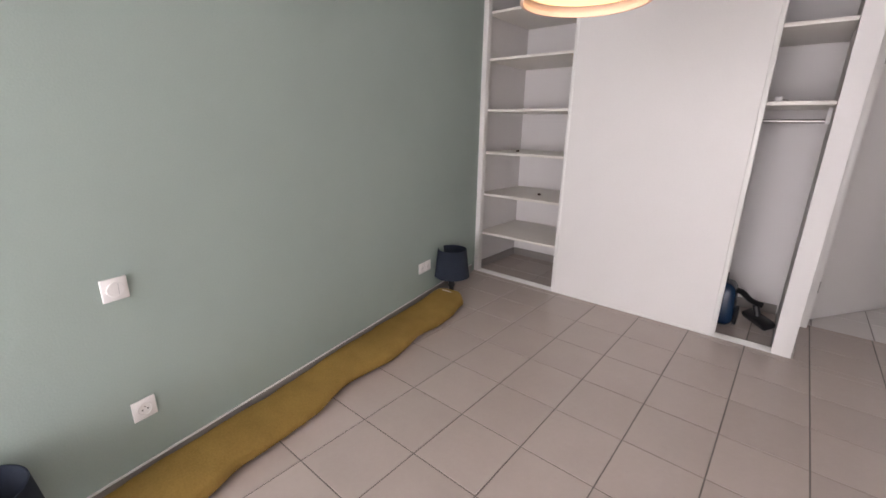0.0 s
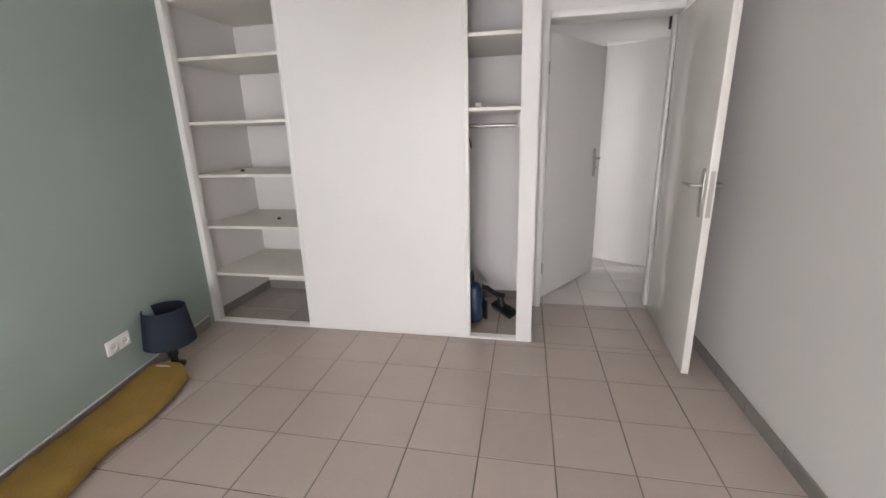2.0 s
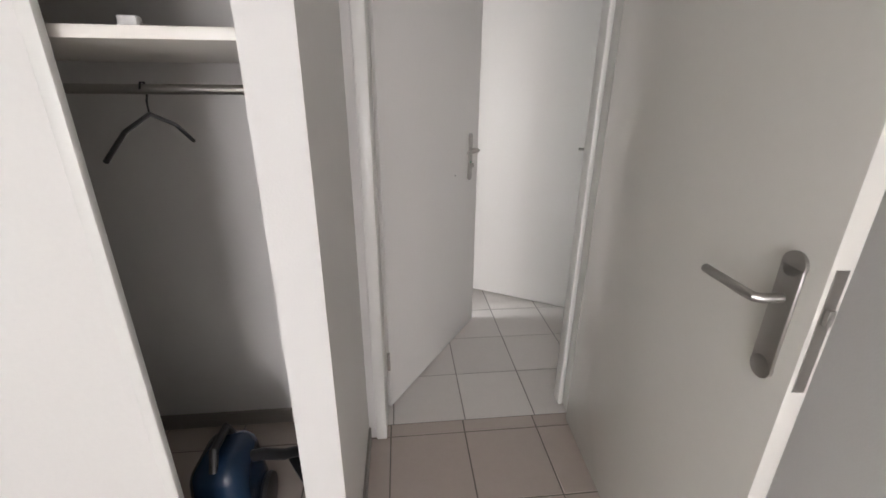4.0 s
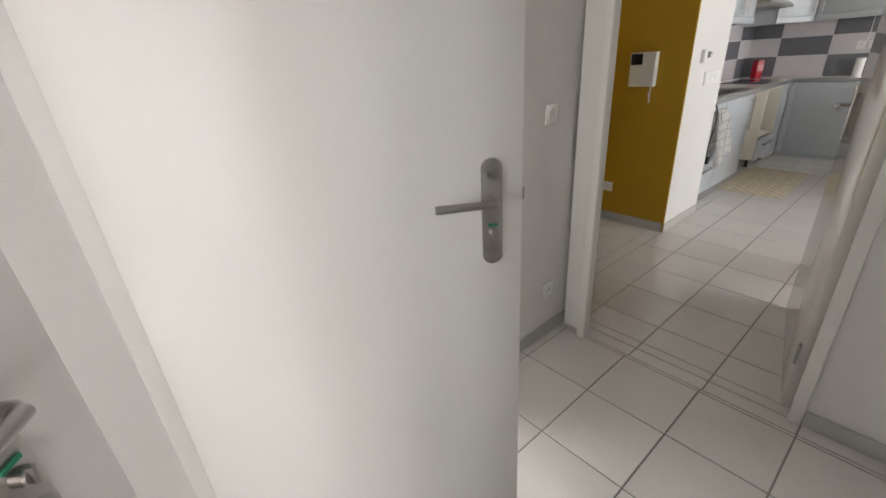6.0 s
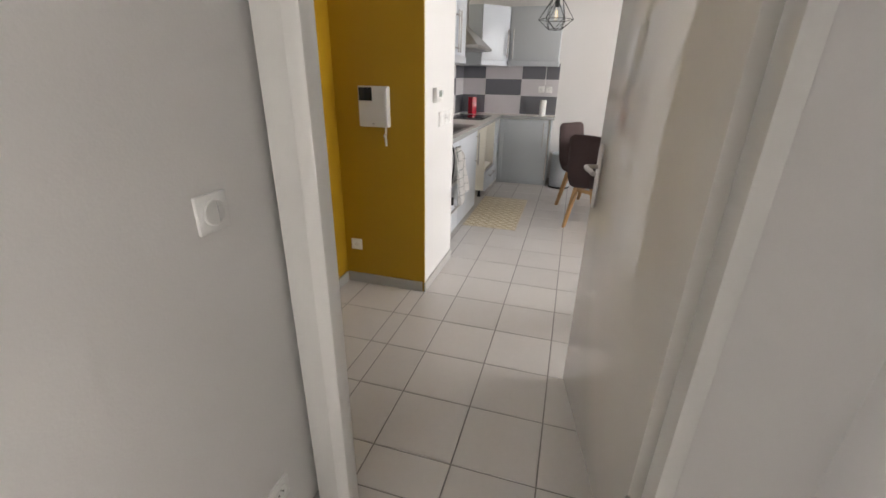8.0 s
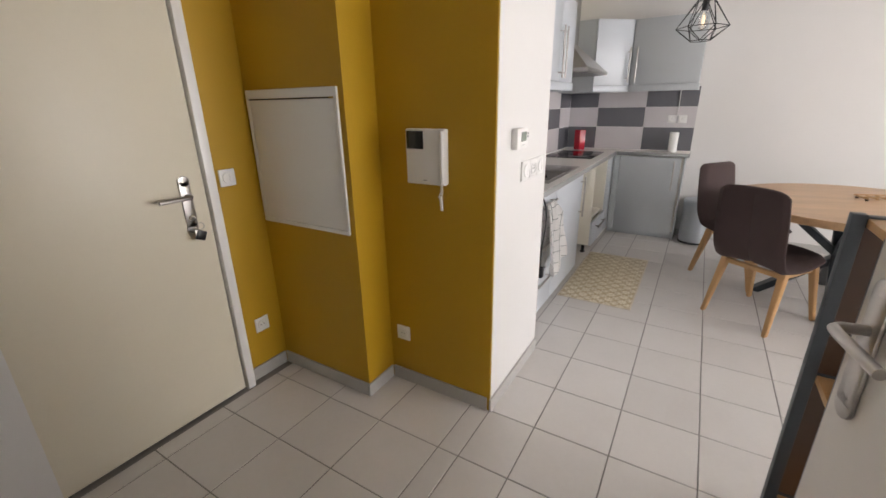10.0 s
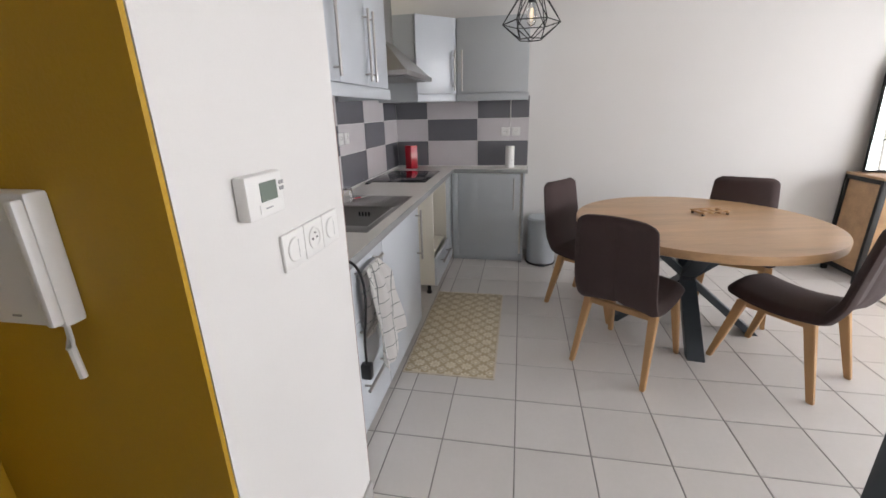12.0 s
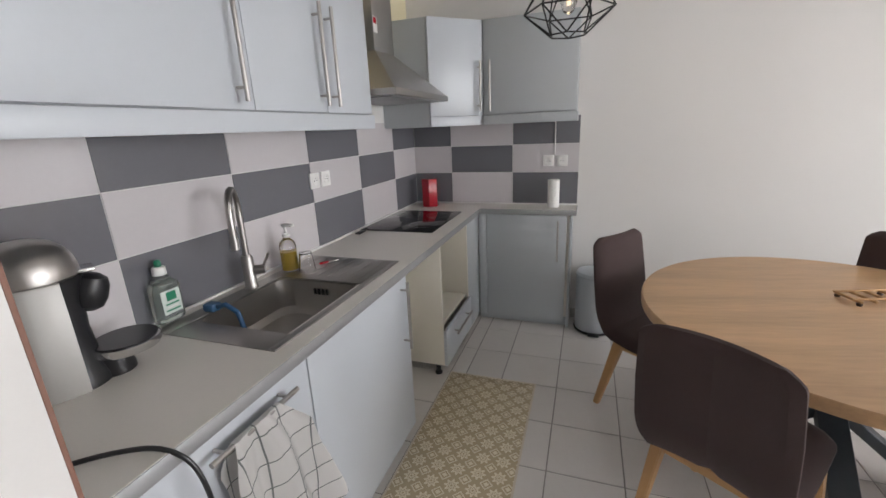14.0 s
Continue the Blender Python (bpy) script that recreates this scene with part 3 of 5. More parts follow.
fp = thing("fuse_box_cover", face_pose("-x", 3.9298, 3.225, 1.225), "white fuse box cover set in the yellow wall", "fuse box")
part("frame", boxes((-0.305, 0.305, -0.012, 0, -0.33, -0.31), (-0.305, 0.305, -0.012, 0, 0.285, 0.325), (-0.305, -0.285, -0.012, 0, -0.3095, 0.2845), (0.285, 0.305, -0.012, 0, -0.3095, 0.2845), bevel=0.002), TRIMW, fp)
part("door", boxes((-0.283, 0.283, -0.010, 0, -0.308, 0.278), bevel=0.002), TRIMW, fp)
# solid dark strip painting the shade between cover door and frame
part("gap", boxes((-0.283, 0.25, -0.0105, -0.004, 0.2785, 0.2838)), DARKM, fp)

bx = thing("door_chime", pose(1.335, 2.1195, 2.385), "black door chime box high on the hall wall", "door chime")
part("case", boxes((-0.08, 0.08, -0.055, 0, -0.09, 0.09), bevel=0.008), BLACKP, bx)
for k in range(5):
    part("slot", boxes((-0.05, 0.05, -0.0565, -0.0552, -0.06 + k * 0.014, -0.054 + k * 0.014)), DARKM, bx)

sp2 = thing("strike_plate", pose(2.532, 1.9922, 1.0), "steel strike plate let into the white door frame", "strike plate")
part("plate", boxes((-0.011, 0.011, -0.002, 0, -0.11, 0.11), bevel=0.0006), STEEL, sp2)
for z0, z1 in ((0.02, 0.075), (-0.075, -0.03)):
    part("slot", boxes((-0.006, 0.006, -0.0026, -0.0021, z0, z1)), DARKM, sp2)

# ---- closet ----
cl = thing("closet", pose(0, 0, 0), "built-in closet with white shelves and a half-open sliding door", "closet")
for z in (0.39, 0.765, 1.147, 1.517, 1.935, 2.30):
    part("shelf", boxes((-2.4585, -1.25, 0.055, 0.765, z - 0.02, z), bevel=0.0015), MELAMINE, cl)
part("divider", boxes((-1.249, -1.231, 0.07, 0.765, 0.0, 2.5)), MELAMINE, cl)
for z in (1.54, 1.96):
    part("shelf", boxes((-1.2305, -0.092, 0.055, 0.765, z - 0.022, z), bevel=0.0015), MELAMINE, cl)
bm = bmesh.new()
tube(bm, [(-1.23, 0.38, 1.435), (-0.10, 0.38, 1.435)], 0.0125, 12)
part("hanging_rail", bm, STEEL, cl, "steel hanging rail")
part("rail_bracket", boxes((-0.115, -0.092, 0.36, 0.40, 1.418, 1.517), bevel=0.003), PLASTW, cl)
bm = boxes((-2.42, -0.091, 0.004, 0.062, 0.0005, 0.005), (-2.42, -0.091, 0.004, 0.008, 0.0052, 0.015), (-2.42, -0.091, 0.03, 0.034, 0.0052, 0.015), (-2.42, -0.091, 0.058, 0.062, 0.0052, 0.015))
part("floor_track", bm, TRIMW, cl)
part("side_post", boxes((-2.459, -2.41, 0.002, 0.065, 0, 2.5), bevel=0.002), TRIMW, cl)
sd = part("sliding_door", boxes((-1.605, -0.432, 0.011, 0.027, 0.012, 2.49)), SLIDEW, cl, "white sliding door panel")
for a, b in ((-1.632, -1.6055), (-0.4315, -0.403)):
    part("stile", boxes((a, b, 0.0085, 0.0295, 0.010, 2.49), bevel=0.003), TRIMW, sd)
part("bottom_rail", boxes((-1.605, -0.432, 0.0095, 0.0285, 0.006, 0.0118)), TRIMW, sd)
sd2 = part("rear_sliding_door", boxes((-1.56, -0.48, 0.039, 0.053, 0.012, 2.49)), DOORW, cl)

for x, y, z in ((-2.22, 0.30, 1.147), (-1.98, 0.33, 0.765)):
    o = thing("shelf_clip", pose(x, y, z), "small dark knob lying on the closet shelf", "clip")
    part("knob", shape(lambda bm: lathe(bm, [(0.012, 0), (0.016, 0.006), (0.012, 0.014), (0.006, 0.018)], 14)), BROWNW, o)
o = thing("shelf_bracket", pose(-0.36, 0.2, 1.54), "small white plastic fitting on the closet shelf", "fitting")
part("block", boxes((-0.02, 0.02, -0.012, 0.012, 0.0, 0.035), bevel=0.005), PLASTW, o)
part("pin", shape(lambda bm: tube(bm, [(0.02, 0, 0.018), (0.05, 0, 0.012)], 0.004, 8)), STEEL, o)
o = thing("clothes_hanger", pose(-0.46, 0.38, 1.435), "black clothes hanger on the closet rail", "hanger")
part("hook", shape(lambda bm: tube(bm, [(0, -0.018, 0.0), (0, -0.01, 0.016), (0, 0.008, 0.016), (0, 0.016, 0.0), (0, 0.0, -0.03), (0, 0, -0.06)], 0.0025, 8)), BLACKP, o)
part("arm", shape(lambda bm: tube(bm, [(0, -0.21, -0.15), (0, -0.12, -0.095), (0, 0, -0.06), (0, 0.12, -0.095), (0, 0.21, -0.15)], 0.006, 8)), BLACKP, o)

va = thing("vacuum_cleaner", pose(-0.43, 0.30, 0), "dark blue vacuum cleaner standing in the closet", "vacuum cleaner")
bm = bmesh.new()
box(bm, -0.10, 0.10, -0.13, 0.13, 0.02, 0.33, bevel=0.06, seg=4)
for vtx in bm.verts:
    k = 1 - 0.25 * max(0, vtx.co.z - 0.15) / 0.2
    vtx.co.x *= k
    vtx.co.y *= k
part("body", bm, VACB, va)
for s in (-1, 1):
    part("wheel", shape(lambda bm: lathe(bm, [(0.03, -0.015), (0.07, -0.012), (0.075, 0), (0.07, 0.012), (0.03, 0.015)], 24, pose(s * 0.105, 0.03, 0.0755, 0, 90))), BLACKP, va)
part("carry_handle", shape(lambda bm: tube(bm, [(0, -0.08, 0.31), (0, -0.05, 0.37), (0, 0.05, 0.37), (0, 0.08, 0.31)], 0.014, 10)), BLACKP, va)
part("hose", shape(lambda bm: tube(bm, [(0.05, 0, 0.28), (0.11, 0.03, 0.26), (0.16, 0.08, 0.2), (0.2, 0.12, 0.17), (0.24, 0.13, 0.16)], 0.02, 12)), BLACKP, va)
hd = part("floor_head", boxes((-0.045, 0.045, -0.13, 0.13, 0.0, 0.05), bevel=0.015, m=pose(0.245, 0.13, 0.03, 0, -25, 35)), BLACKP, va)
part("neck", shape(lambda bm: tube(bm, [(0.235, 0.13, 0.06), (0.2, 0.15, 0.16)], 0.022, 12)), BLACKP, va)
# ---- bedroom things ----
rg = bmesh.new()
N, M = 110, 24
rings = []
for i in range(N + 1):
    t = i / N
    yy = -3.14 + t * 2.34
    ripple = 0.010 * math.sin(t * 23) + 0.008 * noise.noise((t * 14, 0, 0))
    half = 0.142 + 0.022 * t ** 6 + 0.008 * math.sin(t * 9 + 1) + ripple
    hgt = 0.096 + 0.010 * math.sin(t * 13) + 0.010 * noise.noise((t * 9, 3, 0))
    cx = on_green(yy) + 0.032 + half
    ring = []
    for k in range(M):
        a = 2 * math.pi * k / M
        c, s = math.cos(a), math.sin(a)
        x = cx + half * math.copysign(abs(c) ** 0.7, c)
        z = hgt * (0.5 + 0.5 * math.copysign(abs(s) ** 0.75, s))
        ring.append(rg.verts.new((max(x, on_green(yy) + 0.018), yy + 0.02 * noise.noise((a, t * 5, 1)) + (0.05 * (1 - c * c) if i == N else 0), max(0.001, z + (0.006 * noise.noise((a * 2, t * 30, 2)) if s > 0 else 0)))))
    rings.append(ring)
for a, b in zip(rings, rings[1:]):
    for k in range(M):
        rg.faces.new((a[k], a[(k + 1) % M], b[(k + 1) % M], b[k]))
rg.faces.new(rings[0])
rg.faces.new(rings[-1][::-1])
ru = thing("rolled_rug", pose(0, 0, 0), "mustard plush rug rolled up along the green wall", "rug")
part("roll", rg, RUGM, ru)
bm = bmesh.new()
spiral = []
for i in range(70):
    a = i * 0.32
    s = 1 - i / 85
    spiral.append((-2.14 + 0.13 * s * math.cos(a), -0.79, 0.055 + 0.045 * s * math.sin(a)))
tube(bm, spiral, 0.006, 6)
part("rolled_edge", bm, RUGB, ru, "pale backing at the rolled end")


def table_lamp(x, y, z, label):
    o = thing("table_lamp", pose(x, y, z), label, "lamp", "bedside lamps")
    part("shade", shape(lambda bm: lathe(bm, [(0.143, 0.165), (0.147, 0.168), (0.118, 0.40), (0.114, 0.40), (0.139, 0.172)], 40, closed=False)), NAVY, o)
    part("base", shape(lambda bm: lathe(bm, [(0.06, 0), (0.062, 0.01), (0.05, 0.018), (0.022, 0.03), (0.02, 0.06), (0.03, 0.085), (0.02, 0.14), (0.016, 0.22)], 28)), BLACKP, o)
    part("fitting", shape(lambda bm: lathe(bm, [(0.02, 0.2205), (0.02, 0.25), (0.015, 0.26)], 18)), BLACKP, o)
    return o


table_lamp(-2.23, -0.63, 0.0, "navy bedside lamp standing on the floor in the corner")
table_lamp(-1.69, -3.335, 0.0, "navy bedside lamp on the floor by the rug end")

pl = thing("pendant_lamp", pose(-0.69, -2.03, 1.69), "lit blush fabric pendant shade with glowing slits", "pendant lamp")
R0, R1 = 0.162, 0.295
SEG = 84
bm = bmesh.new()
prof = [(R0, 0.0), (R0 + 0.004, 0.02)] + [(R0 + (R1 - R0) * (k / 6) ** 0.8, 0.02 + 0.2 * k / 6) for k in range(1, 7)] + [(R1 - 0.03, 0.28), (0.17, 0.36), (0.12, 0.40)]
lathe(bm, prof, SEG, closed=False)
part("shade", bm, SHADE, pl)
for k in range(24):
    a = 2 * math.pi * k / 24
    bm = bmesh.new()
    vs = []
    for r, z in prof[1:8]:
        for d in (-0.005, 0.005):
            vs.append(bm.verts.new(((r + 0.002) * math.cos(a + d / r), (r + 0.002) * math.sin(a + d / r), z)))
    for i in range(0, len(vs) - 2, 2):
        bm.faces.new((vs[i], vs[i + 1], vs[i + 3], vs[i + 2]))
    part("slit", bm, SHADESLIT, pl)
part("bottom_ring", shape(lambda bm: lathe(bm, [(R0 - 0.004, -0.006), (R0 + 0.004, -0.006), (R0 + 0.004, 0.006), (R0 - 0.004, 0.006), (R0 - 0.004, -0.006)], 60, closed=False)), SHADE, pl)
part("diffuser", shape(lambda bm: lathe(bm, [(0.0, 0.03), (R0 - 0.006, 0.022)], 48, closed=False)), SHADEGLOW, pl, "glowing warm diffuser")
part("cord", shape(lambda bm: tube(bm, [(0, 0, 0.39), (0, 0, H - 1.69)], 0.004, 8)), PLASTW, pl)
part("ceiling_rose", shape(lambda bm: lathe(bm, [(0.05, H - 1.73), (0.055, H - 1.695), (0.055, H - 1.6905)], 24)), PLASTW, pl)
lamp("pendant_light", "POINT", pose(-0.69, -2.03, 1.62), 1.6, (1.0, 0.75, 0.45), radius=0.1)

# ---- kitchen ----
CT = 0.94         # worktop height
CF = 2.37         # front of the worktop along the back wall
FX = 7.60         # front of the worktop along the far wall


def bar_handle(parent, x, y, z0, z1, s=(0, -1), vertical=True, x1=None):
    """A steel bar on two posts; s is the way out of the front."""
    bm = bmesh.new()
    ox, oy = s[0] * 0.036, s[1] * 0.036
    if vertical:
        tube(bm, [(x + ox, y + oy, z0), (x + ox, y + oy, z1)], 0.0075, 12)
        posts = [(x, y, z0 + 0.04), (x, y, z1 - 0.04)]
    else:
        tube(bm, [(x + (0 if s[0] else 0) + ox, y + oy, z0), (x1 + ox, y + oy, z0)], 0.0075, 12)
        posts = [(x + 0.04, y, z0), (x1 - 0.04, y, z0)]
    for px, py, pz in posts:
        tube(bm, [(px, py, pz), (px + ox, py + oy, pz)], 0.005, 8)
    return part("handle", bm, STEEL, parent, "brushed steel bar handle")


def slab(parent, name, b, mat, label=""):
    return part(name, boxes(b, bevel=0.0015), mat, parent, label)


# dishwasher front with the towel bar
dw = thing("drawer_unit", pose(0, 0, 0), "pale grey drawer cabinet with steel bar handles", "cabinet")
slab(dw, "body", (4.86, 5.455, 2.42, 2.97, 0.10, 0.898), MELAMINE)
d1 = slab(dw, "drawer_front", (4.90, 5.455, 2.398, 2.4195, 0.62, 0.895), CABG)
d2 = slab(dw, "drawer_front", (4.90, 5.455, 2.398, 2.4195, 0.345, 0.615), CABG)
d3 = slab(dw, "drawer_front", (4.90, 5.455, 2.398, 2.4195, 0.05, 0.34), CABG)
for d, z in ((d1, 0.842), (d2, 0.565), (d3, 0.29)):
    bar_handle(d, 5.06, 2.398, z, 0, vertical=False, x1=5.36)
slab(dw, "end_panel", (4.803, 4.859, 2.39, 2.97, 0.0, 0.898), CABG)
slab(dw, "plinth", (4.86, 5.455, 2.45, 2.465, 0.0, 0.0995), CABG)

su = thing("sink_unit", pose(0, 0, 0), "pale grey sink cabinet with a tall steel handle", "cabinet")
slab(su, "body", (5.459, 6.228, 2.42, 2.97, 0.10, 0.73), MELAMINE)
d1 = slab(su, "door", (5.462, 6.225, 2.398, 2.4195, 0.05, 0.895), CABG)
bar_handle(d1, 6.16, 2.398, 0.53, 0.87)
slab(su, "plinth", (5.459, 6.228, 2.45, 2.465, 0.0, 0.0995), CABG)

ov = thing("oven_unit", pose(0, 0, 0), "open cream oven cabinet without an oven above a drawer", "cabinet")
CREAMM = material("cream_melamine", (0.76, 0.73, 0.65), 0.4, vary=0.03, scale=2, fine=150, bump=0.02)
slab(ov, "side_panel", (6.72, 6.738, 2.40, 2.95, 0.09, 0.898), CREAMM)
slab(ov, "side_panel", (7.30, 7.318, 2.40, 2.95, 0.09, 0.898), CREAMM)
slab(ov, "bottom", (6.7385, 7.2995, 2.40, 2.95, 0.09, 0.108), CREAMM)
slab(ov, "shelf", (6.7385, 7.2995, 2.42, 2.95, 0.335, 0.353), CREAMM)
slab(ov, "top_rail", (6.7385, 7.2995, 2.40, 2.95, 0.88, 0.898), CREAMM)
d1 = slab(ov, "drawer_front", (6.725, 7.313, 2.379, 2.3995, 0.085, 0.325), CABG)
bar_handle(d1, 6.85, 2.379, 0.26, 0, vertical=False, x1=7.2)
for x, y in ((6.77, 2.46), (7.27, 2.46), (6.77, 2.88), (7.27, 2.88)):
    part("foot", shape(lambda bm: lathe(bm, [(0.024, 0), (0.024, 0.012), (0.016, 0.02), (0.016, 0.0895)], 14, Matrix.Translation((x, y, 0)))), BLACKP, ov)

cf = thing("corner_unit", pose(0, 0, 0), "grey corner filler between the kitchen units", "cabinet")
slab(cf, "filler", (7.32, 7.64, 2.398, 2.418, 0.05, 0.898), CABG_SHADED)
slab(cf, "body", (7.32, 7.83, 2.42, 2.97, 0.0, 0.898), MELAMINE)

fu = thing("end_unit", pose(0, 0, 0), "grey base cabinet at the end of the kitchen", "cabinet")
slab(fu, "body", (7.645, 7.825, 1.705, 2.39, 0.08, 0.898), MELAMINE)
d1 = slab(fu, "door", (7.623, 7.6445, 1.725, 2.325, 0.05, 0.893), CABG_SHADED)
slab(fu, "filler", (7.626, 7.6445, 2.328, 2.39, 0.05, 0.893), CABG_SHADED)
slab(fu, "end_panel", (7.623, 7.825, 1.686, 1.7045, 0.0, 0.898), CABG_SHADED)
slab(fu, "plinth", (7.66, 7.675, 1.705, 2.39, 0.0, 0.0795), CABG_SHADED)
bar_handle(d1, 7.623, 1.785, 0.55, 0.86, s=(-1, 0))

wt = thing("worktop", pose(0, 0, 0), "greige laminate worktop with an aluminium front edge", "worktop")
for b in ((4.8025, 5.47, CF + 0.004, 2.978), (6.21, FX + 0.2, CF + 0.004, 2.978), (5.47, 6.21, CF + 0.004, 2.475), (5.47, 6.21, 2.885, 2.978), (FX + 0.004, 7.828, 1.665, CF + 0.004)):
    part("top", boxes((*b, 0.90, CT)), WORKTOP, wt)
part("edge_strip", boxes((4.8025, FX, CF, CF + 0.0035, 0.90, CT - 0.001), bevel=0.001), ALU, wt)
part("edge_strip", boxes((FX, FX + 0.0035, 1.663, CF - 0.0005, 0.90, CT - 0.001), bevel=0.001), ALU, wt)
part("edge_strip", boxes((FX, 7.828, 1.660, 1.6645, 0.90, CT - 0.001), bevel=0.001), ALU, wt)
part("wall_joint", boxes((4.8025, 7.83, 2.9705, 2.982, CT + 0.0005, CT + 0.008), (7.82, 7.8325, 1.66, 2.97, CT + 0.0005, CT + 0.008)), PLASTW, wt)

# sink
sk = thing("sink", pose(0, 0, 0), "brushed steel inset sink with a draining board", "sink")
bm = bmesh.new()
Z = CT + 0.004
box(bm, 5.375, 6.24, 2.435, 2.462, Z - 0.004, Z, bevel=0.0012)
box(bm, 5.375, 6.24, 2.86, 2.925, Z - 0.004, Z, bevel=0.0012)
box(bm, 5.375, 5.475, 2.4625, 2.8595, Z - 0.004, Z, bevel=0.0012)
box(bm, 5.925, 6.24, 2.4625, 2.8595, Z - 0.004, Z, bevel=0.0012)
for i in range(7):
    box(bm, 5.98, 6.2, 2.50 + i * 0.05, 2.506 + i * 0.05, Z, Z + 0.0025, bevel=0.001)
part("rim", bm, STEEL, sk)
bm = bmesh.new()


def rrect(x0, x1, y0, y1, r, z, n=6):
    out = []
    for cx, cy, a0 in ((x1 - r, y1 - r, 0), (x0 + r, y1 - r, 90), (x0 + r, y0 + r, 180), (x1 - r, y0 + r, 270)):
        for k in range(n + 1):
            a = radians(a0 + 90 * k / n)
            out.append((cx + r * math.cos(a), cy + r * math.sin(a), z))
    return out


lv = [rrect(5.46, 5.94, 2.45, 2.872, 0.05, Z - 0.0045), rrect(5.475, 5.925, 2.4625, 2.8595, 0.055, Z - 0.008), rrect(5.482, 5.918, 2.47, 2.852, 0.06, Z - 0.13), rrect(5.50, 5.90, 2.49, 2.832, 0.065, Z - 0.155), rrect(5.66, 5.74, 2.62, 2.70, 0.035, Z - 0.16)]
rs = [[bm.verts.new(p) for p in l] for l in lv]
for a, b in zip(rs, rs[1:]):
    for i in range(len(a)):
        bm.faces.new((a[i], a[(i + 1) % len(a)], b[(i + 1) % len(a)], b[i]))
bm.faces.new(rs[-1])
part("bowl", bm, STEEL, sk)
part("drain", shape(lambda bm: lathe(bm, [(0.03, 0), (0.032, 0.004), (0.02, 0.002)], 20, Matrix.Translation((5.70, 2.66, Z - 0.1598)))), CHROME, sk)
for i in range(4):
    part("overflow_slot", boxes((5.9125, 5.916, 2.62 + i * 0.02, 2.63 + i * 0.02, Z - 0.062, Z - 0.036)), DARKM, sk)
fa = thing("kitchen_tap", pose(5.785, 2.895, Z, 0, 0, -56), "brushed steel kitchen tap with a tall curved spout", "tap")
part("base", shape(lambda bm: lathe(bm, [(0.026, 0), (0.027, 0.006), (0.024, 0.012), (0.0235, 0.13), (0.018, 0.14)], 24)), STEEL, fa)
arc = [(0, 0, 0.13), (0, 0, 0.30)] + [(0, -0.075 + 0.075 * math.cos(a * math.pi / 10), 0.33 + 0.085 * math.sin(a * math.pi / 10)) for a in range(0, 11)] + [(0, -0.152, 0.29), (0, -0.154, 0.24)]
part("spout", shape(lambda bm: tube(bm, arc, 0.0125, 14)), STEEL, fa)
part("nozzle", shape(lambda bm: tube(bm, [(0, -0.154, 0.245), (0, -0.155, 0.205)], 0.0155, 14)), STEEL, fa)
part("side_valve", shape(lambda bm: tube(bm, [(0.02, 0, 0.075), (0.062, 0, 0.075)], 0.019, 16)), STEEL, fa)
part("lever", shape(lambda bm: tube(bm, [(0.055, 0, 0.085), (0.085, -0.005, 0.14)], 0.0055, 10)), STEEL, fa)
sp = thing("washing_brush", pose(5.56, 2.80, Z), "blue washing-up brush hanging over the sink edge", "brush")
part("handle", shape(lambda bm: tube(bm, [(0.0, 0.06, 0.012), (0.0, 0.0, 0.03), (0.0, -0.05, 0.005), (0.0, -0.07, -0.07)], 0.009, 10)), BLUES, sp)
part("head", boxes((-0.022, 0.022, 0.04, 0.09, 0.0, 0.03), bevel=0.008), BLUES, sp)

# bottles and glass
db = thing("dish_soap_bottle", pose(5.46, 2.95, CT + 0.0005), "clear dish soap bottle with a green and white cap", "bottle")
part("bottle", shape(lambda bm: [box(bm, -0.05, 0.05, -0.026, 0.02, 0.0, 0.145, bevel=0.018, seg=4), lathe(bm, [(0.036, 0.14), (0.028, 0.16), (0.016, 0.172), (0.016, 0.18)], 24)]), GREENSOAP, db)
part("collar", shape(lambda bm: lathe(bm, [(0.021, 0.1705), (0.0215, 0.174), (0.0205, 0.196), (0.017, 0.199)], 22)), PLASTW, db, "white screw cap")
part("nozzle", shape(lambda bm: lathe(bm, [(0.011, 0.1995), (0.011, 0.214), (0.007, 0.222)], 18)), GREENP, db, "green nozzle")
lb = part("label", boxes((-0.034, 0.034, -0.0285, -0.0268, 0.036, 0.118), bevel=0.0006), material("pale_clear_label", (0.62, 0.68, 0.64), 0.35, vary=0.05, bump=0), db, "pale label with a green mark")
part("label_mark", boxes((-0.016, 0.018, -0.0297, -0.0287, 0.082, 0.112)), GREENP, lb)
for k, w in enumerate((0.026, 0.02, 0.024)):
    part("label_bar", boxes((-w, w, -0.0297, -0.0287, 0.046 + k * 0.011, 0.051 + k * 0.011)), PLASTW if k % 2 else GREENP, lb)
so = thing("soap_dispenser", pose(6.02, 2.885, Z), "clear pump bottle half full of yellow soap", "soap dispenser")
part("bottle", shape(lambda bm: lathe(bm, [(0.034, 0), (0.037, 0.006), (0.037, 0.115), (0.03, 0.135), (0.015, 0.15), (0.015, 0.16)], 26)), GLASS, so)
part("soap", shape(lambda bm: lathe(bm, [(0.0325, 0.004), (0.0345, 0.008), (0.0345, 0.09)], 24)), material("yellow_liquid_soap", (0.6, 0.42, 0.05), 0.15, vary=0.05, bump=0), so, "yellow liquid soap")
part("pump", shape(lambda bm: [lathe(bm, [(0.017, 0.16), (0.017, 0.172), (0.007, 0.175), (0.006, 0.205)], 16), box(bm, -0.012, 0.012, -0.045, 0.012, 0.204, 0.216, bevel=0.004)]), PLASTW, so)
